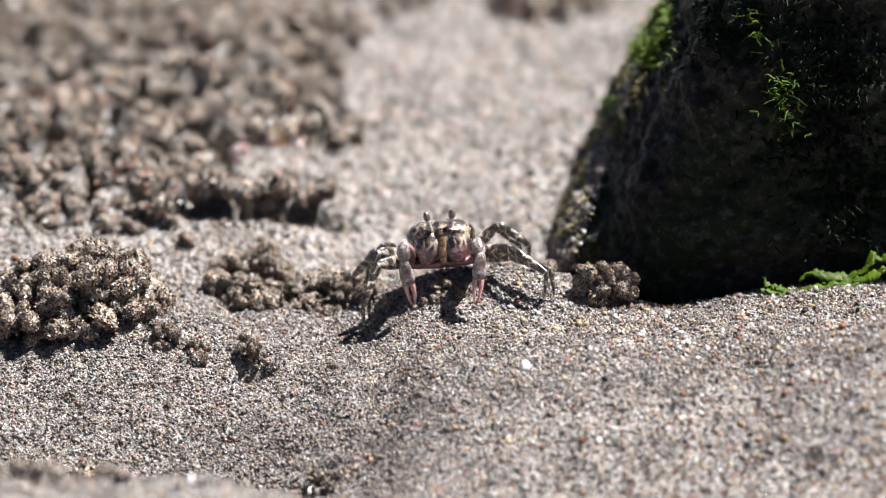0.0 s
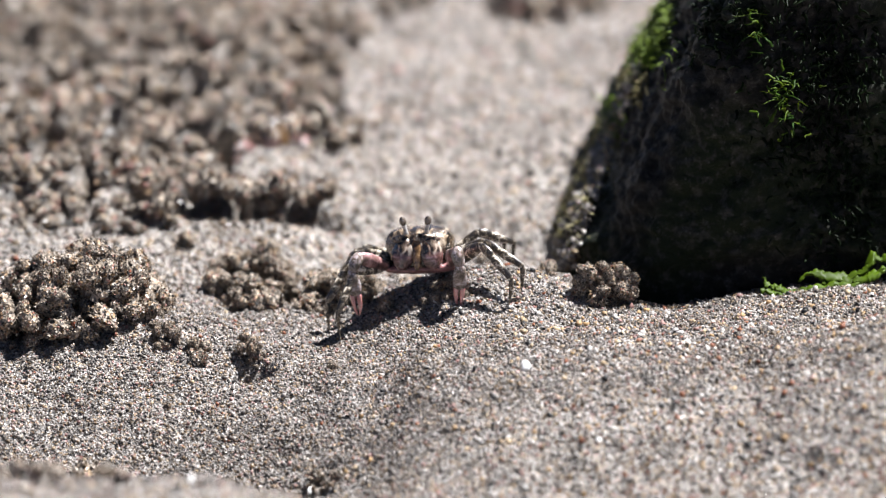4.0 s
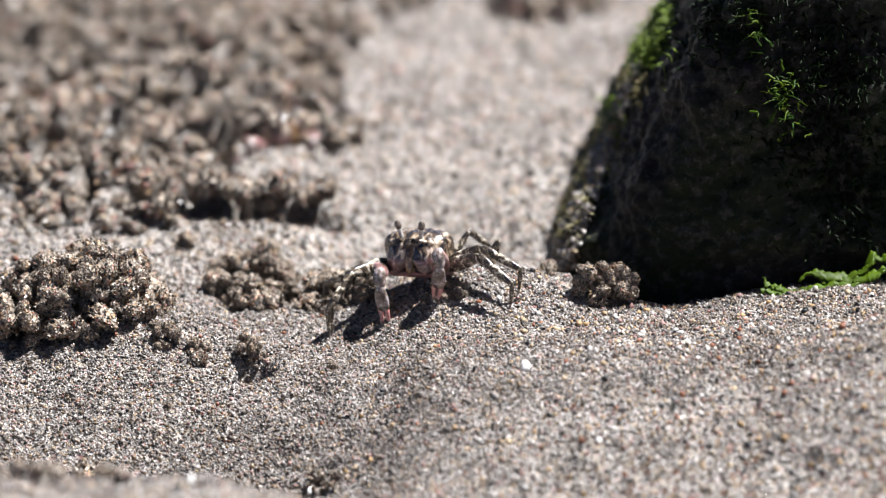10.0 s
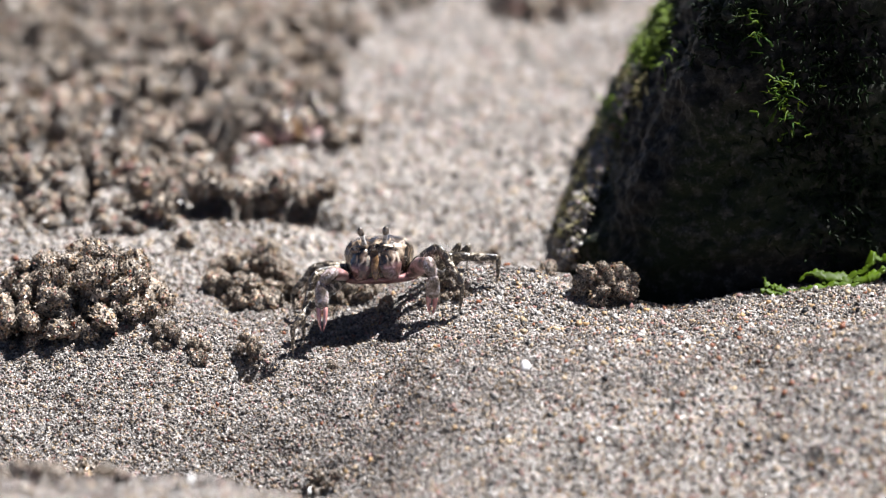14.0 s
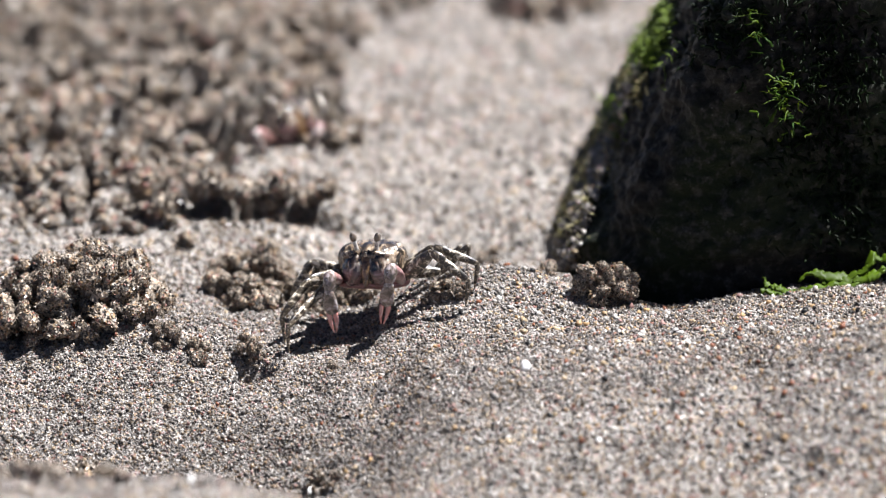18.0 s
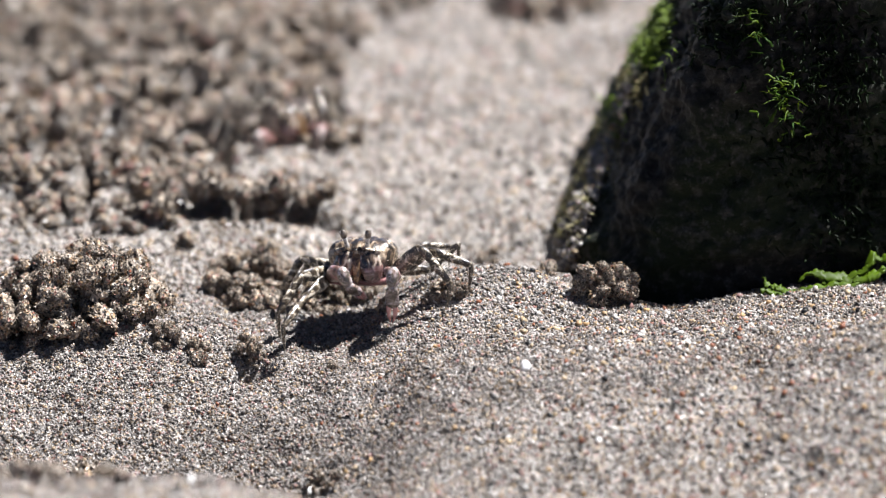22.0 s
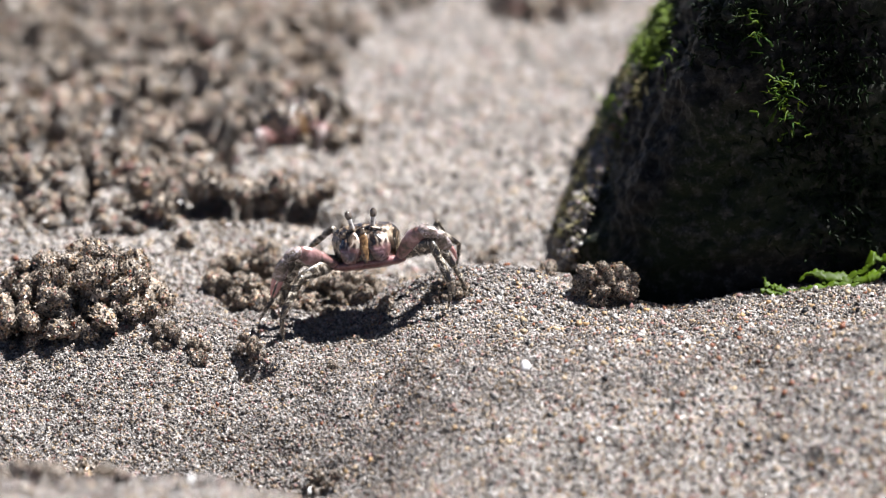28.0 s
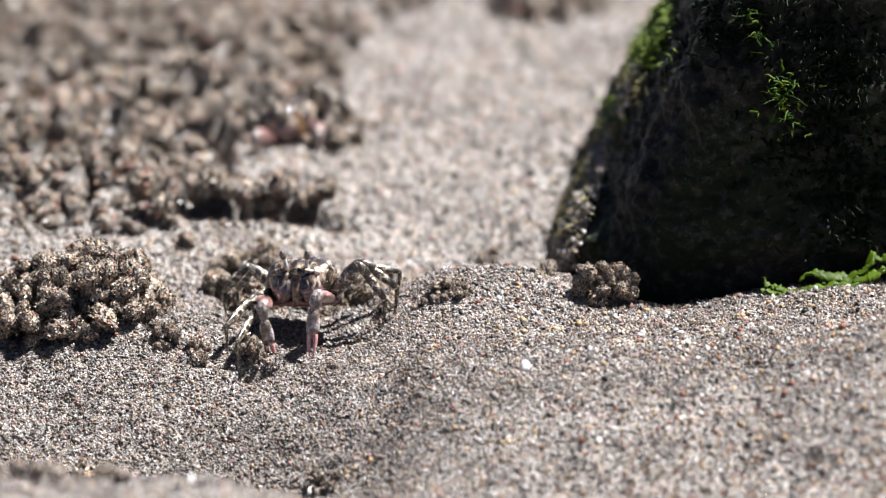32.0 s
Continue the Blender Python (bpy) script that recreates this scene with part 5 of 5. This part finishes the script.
    near.key(25.5, (-11.5, 2.9), (-4, 5), (-16.0, -3.8, -14.5, -6.0, -12.0, -7.5), (-8.6, -3.0, -8.1, -5.3, -9.6, -7.5))
    near.key(27, (-11.5, 3.5), (0, 6), (-19.1, -3.5, -21.3, -7.1, -20.4, -12.0), (-6.2, -2.1, -5.5, -4.4, -5.9, -8.8), lf=(-25.5, -15.4), lo=(-26.7, -14.2))
    near.key(27.5, (-11.5, 4.4), (4, 8), (-21.7, -1.9, -24.9, -4.8, -25.4, -9.6), (-3.3, 0.2, -1.8, -0.8, -1.3, -4.5), lf=(-26.0, -14.9), lo=(-28.0, -12.9), rf=(0.7, -9.8), ro=(3.8, -7.4))
    near.key(28, (-10.9, 6.0), (9, 9), (-22.9, -0.4, -25.5, -2.1, -27.1, -7.7), (-3.2, 3.1, -0.3, 2.1, 2.1, -1.9), lf=(-25.0, -15.3), lo=(-29.2, -11.9), rf=(0.7, -10.0), ro=(4.1, -7.4))
    near.key(28.4, (-10.3, 7.8), (12, 9), (-22.8, 1.1, -25.7, -0.4, -27.6, -4.8), (-2.9, 4.0, 0.8, 3.3, 3.0, -1.2), lf=(-24.9, -15.1), lo=(-29.4, -7.1, -1.5), rf=(1.3, -9.4), ro=(5.3, -5.3))
    near.key(28.6, (-10.3, 8.9), (14, 10), (-23.6, 3.5, -27.0, 2.3, -29.9, -2.4), (-0.7, 6.7, 2.5, 5.3, 5.9, 1.3), lf=(-24.9, -15.1), lo=(-29.8, -7.1, -1.5), rf=(4.1, -7.8))
    near.key(28.7, (-9.6, 10.3), (16, 10), (-18.4, 4.2, -18.8, 7.1, -20.6, 10.9), (-6.3, 5.0, -7.1, 7.9, -9.3, 11.9), lf=(-24.9, -15.1), lo=(-28.9, -8.8, -1.5), rf=(4.8, -7.2), ro=(5.0, -5.7))
    near.key(28.8, (-10.7, 7.9), (11, 9), (-19.3, 2.1, -17.1, -0.9, -15.6, -3.8), (-6.3, 2.8, -6.8, -0.2, -8.9, -4.6), lf=(-25.5, -15.1), lo=(-27.1, -11.5), rf=(4.8, -7.8), ro=(5.2, -6.2))
    near.key(28.9, (-10.6, 6.2), (8, 8), (-19.0, -0.9, -18.2, -3.1, -16.8, -7.1), (-6.4, 0.5, -5.7, -1.7, -6.8, -5.6), lf=(-25.7, -15.3), rf=(4.8, -8.1))
    near.key(29, (-10.5, 4.9), (5, 8), (-18.9, -3.7, -19.9, -6.6, -18.5, -10.5), (-5.2, -0.7, -4.2, -2.9, -4.5, -7.8), lf=(-25.8, -15.4), lo=(-26.3, -13.3), rf=(4.6, -8.3), ro=(4.8, -6.5))
    near.key(29.3, (-11.5, 3.6), (2, 7), (-20.1, -4.4, -22.6, -8.8, -21.5, -12.5), (-6.1, -2.9, -5.4, -5.8, -5.8, -10.3), lf=(-26.7, -15.7), rf=(2.3, -8.8), ro=(4.8, -6.3))
    near.key(29.6, (-12.6, 2.6), (0, 6), (-22.2, -5.3, -23.2, -9.6, -21.3, -14.2), (-8.5, -4.4, -8.0, -8.0, -8.3, -12.1), lf=(-27.1, -15.6), lo=(-28.0, -14.2), rf=(3.0, -8.2), ro=(4.1, -6.0))
    near.key(30, (-13.7, 1.6), (-3, 5), (-22.4, -6.6, -22.0, -11.0, -20.3, -15.4), (-10.6, -4.4, -11.0, -8.8, -11.0, -13.2), lf=(-27.6, -17.3), lo=(-29.4, -15.5), rf=(-1.3, -9.1), ro=(2.3, -5.7))
    near.key(30.5, (-14.7, 1.3), (-3, 5), (-22.6, -7.6, -22.6, -11.3, -21.2, -16.4), (-13.8, -5.4, -14.0, -9.1, -14.0, -13.2), lf=(-28.0, -17.8), lo=(-31.8, -15.5), rf=(-2.1, -9.3), ro=(1.4, -5.3))
    near.key(31, (-17.9, 0.2), (-3, 6), (-26.7, -7.6, -26.0, -11.6, -24.5, -16.4), (-16.1, -6.9, -16.4, -9.8, -16.4, -13.9), lf=(-30.7, -17.8), lo=(-34.6, -16.4), rf=(-8.3, -11.3), ro=(-3.9, -5.7))
    near.key(31.5, (-20.5, -0.7), (-4, 6), (-28.2, -8.3, -28.2, -12.8, -27.1, -17.5), (-19.0, -6.9, -19.4, -10.5, -19.8, -15.0), lf=(-32.1, -18.8), lo=(-33.9, -16.6), rf=(-9.1, -12.0), ro=(-4.4, -6.2))
    near.key(32, (-21.1, -0.5), (-4, 5), (-28.4, -8.8, -28.1, -12.7, -26.8, -18.5), (-19.7, -7.1, -20.8, -11.3, -20.8, -17.1), lf=(-32.3, -19.2), lo=(-33.9, -16.6), rf=(-9.7, -12.7), ro=(-7.8, -10.8))
    turns = ((0, 2), (1, 0), (2, -2), (3, -7), (5.5, -8), (6.5, -3), (7, -2), (7.6, -14), (8, -17), (10, -21), (11, -20), (12, -6), (13, -2),
             (14, -9), (16.5, -14), (18, -15), (19, -8), (20.3, -3), (21.5, -14), (25, -15), (27.5, -4), (28.7, -2), (30, -12), (32, -14))
    move_crab(near_crab, near_limbs, near, yaw=turns)
    far = Track(72.0, (1.3, 3.8))
    far.key(0, (-27.1, 18.7), (0, 5), (-33.8, 12.0, -34.9, 9.3, -34.0, 5.0), (-24.0, 12.4, -23.0, 9.7, -23.8, 5.9))
    far.key(2, (-26.8, 18.9), (0, 5), (-33.5, 12.2, -33.5, 9.5, -32.7, 4.1), (-23.7, 12.6, -23.7, 9.9, -24.6, 5.0))
    far.key(2.8, (-26.7, 19.4), (3, 5), (-33.4, 12.7, -32.4, 10.1, -31.5, 5.8), (-23.6, 13.2, -24.7, 10.5, -25.6, 6.7))
    far.key(3.2, (-26.7, 20.6), (9.6, 5), (-36.5, 16.6, -39.2, 15.7, -40.1, 10.7), (-19.5, 17.9, -17.3, 17.0, -15.5, 12.5))
    far.key(3.4, (-26.6, 21.0), (12, 5), (-33.3, 17.4, -34.2, 19.6, -34.7, 24.6), (-23.5, 18.3, -23.1, 20.5, -24.0, 25.0))
    far.key(3.7, (-26.6, 19.4), (2.4, 5), (-33.3, 12.7, -32.2, 10.1, -31.3, 5.8), (-23.5, 13.2, -24.5, 10.5, -25.4, 6.7))
    far.key(4, (-26.6, 19.1), (0, 5), (-33.2, 12.4, -34.3, 9.7, -33.4, 5.4), (-23.4, 12.8, -22.4, 10.2, -23.2, 6.3))
    far.key(4.5, (-26.5, 19.1), (0, 5), (-33.2, 12.4, -33.2, 9.8, -32.3, 4.4), (-23.4, 12.9, -23.4, 10.2, -24.2, 5.3))
    far.key(6, (-26.3, 19.3), (0, 5), (-33.0, 12.6, -31.9, 9.9, -31.0, 5.6), (-23.1, 13.0, -24.2, 10.4, -25.1, 6.5))
    far.key(7.5, (-25.8, 19.5), (0, 5), (-32.4, 12.8, -33.5, 10.1, -32.6, 5.8), (-22.6, 13.2, -21.6, 10.5, -22.4, 6.7))
    far.key(8.4, (-25.5, 20.0), (3, 5), (-32.1, 13.4, -32.1, 10.7, -31.3, 5.3), (-22.3, 13.8, -22.3, 11.1, -23.2, 6.2))
    far.key(8.8, (-25.3, 21.2), (9.6, 5), (-35.1, 17.2, -37.8, 16.3, -38.7, 11.4), (-18.2, 18.5, -15.9, 17.6, -14.2, 13.1))
    far.key(9, (-25.2, 21.6), (12, 5), (-31.9, 18.0, -32.8, 20.2, -33.3, 25.2), (-22.1, 18.9, -21.7, 21.1, -22.6, 25.6))
    far.key(9.3, (-25.1, 20.1), (2.4, 5), (-31.8, 13.4, -31.8, 10.7, -31.0, 5.3), (-22.0, 13.8, -22.0, 11.1, -22.9, 6.2))
    far.key(9.6, (-25.0, 19.7), (0, 5), (-31.7, 13.0, -30.7, 10.3, -29.8, 6.0), (-21.9, 13.4, -23.0, 10.8, -23.9, 6.9))
    far.key(10.5, (-24.9, 19.8), (0, 5), (-31.6, 13.1, -32.6, 10.4, -31.7, 6.1), (-21.7, 13.5, -20.7, 10.9, -21.6, 7.0))
    far.key(12, (-24.7, 20.0), (0, 5), (-31.4, 13.3, -31.4, 10.6, -30.5, 5.2), (-21.6, 13.7, -21.6, 11.0, -22.5, 6.1))
    far.key(13.5, (-24.5, 20.1), (0, 5), (-31.2, 13.4, -30.1, 10.7, -29.3, 6.5), (-21.4, 13.9, -22.5, 11.2, -23.4, 7.4))
    far.key(15, (-24.4, 20.3), (0, 5), (-31.1, 13.6, -32.1, 10.9, -31.3, 6.6), (-21.3, 14.1, -20.2, 11.4, -21.1, 7.5))
    far.key(16.5, (-24.2, 20.5), (0, 5), (-30.9, 13.8, -30.9, 11.1, -30.0, 5.8), (-21.1, 14.2, -21.1, 11.6, -22.0, 6.7))
    far.key(18, (-24.1, 21.2), (3, 5), (-30.8, 14.5, -29.7, 11.8, -28.8, 7.5), (-21.0, 14.9, -22.1, 12.2, -23.0, 8.4))
    far.key(18.4, (-24.1, 22.3), (9.6, 5), (-33.9, 18.3, -36.6, 17.4, -37.5, 12.5), (-16.9, 19.6, -14.7, 18.7, -12.9, 14.3))
    far.key(18.6, (-24.1, 22.7), (12, 5), (-30.8, 19.1, -31.6, 21.4, -32.1, 26.3), (-20.9, 20.0, -20.5, 22.3, -21.4, 26.7))
    far.key(18.9, (-24.0, 21.2), (2.4, 5), (-30.7, 14.5, -29.7, 11.8, -28.8, 7.5), (-20.9, 14.9, -22.0, 12.3, -22.9, 8.4))
    far.key(19.2, (-24.0, 20.8), (0, 5), (-30.7, 14.1, -31.8, 11.4, -30.9, 7.2), (-20.9, 14.6, -19.8, 11.9, -20.7, 8.0))
    far.key(20, (-23.9, 20.9), (0, 5), (-30.6, 14.2, -30.6, 11.5, -29.7, 6.1), (-20.8, 14.6, -20.8, 11.9, -21.7, 7.0))
    far.key(21.5, (-23.8, 20.9), (0, 5), (-30.5, 14.2, -29.4, 11.6, -28.5, 7.3), (-20.7, 14.7, -21.7, 12.0, -22.6, 8.2))
    far.key(23, (-23.7, 21.0), (0, 5), (-30.4, 14.3, -31.4, 11.6, -30.5, 7.4), (-20.5, 14.8, -19.5, 12.1, -20.4, 8.3))
    far.key(24, (-23.6, 21.6), (3, 5), (-30.3, 14.9, -30.3, 12.2, -29.4, 6.8), (-20.4, 15.3, -20.4, 12.6, -21.3, 7.7))
    far.key(24.4, (-23.6, 22.6), (9.6, 5), (-33.4, 18.6, -36.1, 17.7, -37.0, 12.8), (-16.4, 20.0, -14.2, 19.1, -12.4, 14.6))
    far.key(24.6, (-23.6, 23.0), (12, 5), (-30.3, 19.5, -31.2, 21.7, -31.6, 26.6), (-20.4, 20.4, -20.0, 22.6, -20.9, 27.1))
    far.key(24.9, (-23.6, 21.5), (2.4, 5), (-30.3, 14.8, -30.3, 12.1, -29.4, 6.7), (-20.4, 15.2, -20.4, 12.5, -21.3, 7.6))
    far.key(25.2, (-23.6, 21.1), (0, 5), (-30.3, 14.4, -29.2, 11.7, -28.3, 7.4), (-20.4, 14.8, -21.5, 12.1, -22.4, 8.3))
    far.key(26, (-23.6, 21.1), (0, 5), (-30.3, 14.4, -31.3, 11.7, -30.5, 7.4), (-20.4, 14.8, -19.4, 12.1, -20.3, 8.3))
    far.key(27.5, (-23.6, 21.1), (0, 5), (-30.3, 14.4, -30.3, 11.7, -29.4, 6.3), (-20.4, 14.8, -20.4, 12.1, -21.3, 7.2))
    far.key(29, (-23.7, 21.1), (0, 5), (-30.4, 14.4, -29.3, 11.7, -28.4, 7.4), (-20.6, 14.8, -21.6, 12.1, -22.5, 8.3))
    far.key(30.5, (-23.9, 21.1), (0, 5), (-30.6, 14.4, -31.6, 11.7, -30.7, 7.4), (-20.7, 14.8, -19.7, 12.1, -20.6, 8.3))
    far.key(32, (-24.0, 21.1), (0, 5), (-30.7, 14.4, -30.7, 11.7, -29.8, 6.3), (-20.9, 14.8, -20.9, 12.1, -21.8, 7.2))
    move_crab(far_crab, far_limbs, far, 0.9, ((0, 30.0),), 0.2, 32.0, 0.75)
    top = Track(142.0)
    top.key(0, (-29.8, 38.9), (0, 4), (-36.5, 32.2, -36.5, 29.6, -35.6, 24.2), (-26.7, 32.7, -26.7, 30.0, -27.6, 25.1))
    top.key(3, (-29.4, 38.7), (0, 4), (-36.1, 32.0, -36.1, 29.3, -35.2, 23.9), (-26.3, 32.4, -26.3, 29.7, -27.1, 24.8))
    top.key(6, (-26.1, 39.6), (0, 4), (-32.8, 32.9, -32.8, 30.2, -31.9, 24.8), (-23.0, 33.3, -23.0, 30.6, -23.8, 25.7))
    top.key(7, (-25.4, 39.4), (8, 4), (-32.1, 36.7, -33.0, 38.9, -33.4, 43.0), (-22.2, 36.7, -21.8, 38.9, -22.7, 43.4))
    top.key(7.6, (-24.9, 39.4), (0, 4), (-31.6, 32.7, -31.6, 30.0, -30.7, 24.6), (-21.8, 33.1, -21.8, 30.5, -22.7, 25.5))
    top.key(9, (-23.1, 39.9), (0, 4), (-29.8, 33.2, -29.8, 30.5, -28.9, 25.2), (-20.0, 33.7, -20.0, 31.0, -20.9, 26.1))
    top.key(12, (-22.7, 39.9), (8, 4), (-29.4, 37.2, -30.3, 39.5, -30.7, 43.5), (-19.6, 37.2, -19.1, 39.5, -20.0, 43.9))
    top.key(12.6, (-22.7, 40.1), (0, 4), (-29.4, 33.4, -29.4, 30.7, -28.5, 25.4), (-19.6, 33.8, -19.6, 31.2, -20.4, 26.3))
    top.key(19, (-20.0, 40.5), (0, 4), (-26.7, 33.8, -26.7, 31.1, -25.8, 25.7), (-16.9, 34.2, -16.9, 31.5, -17.8, 26.6))
    top.key(32, (-20.0, 40.6), (0, 4), (-26.7, 33.9, -26.7, 31.3, -25.8, 25.9), (-16.9, 34.4, -16.9, 31.7, -17.8, 26.8))
    move_crab(top_crab, top_limbs, top, 1.0, ((0, -20.0),), 0.2)


motions()
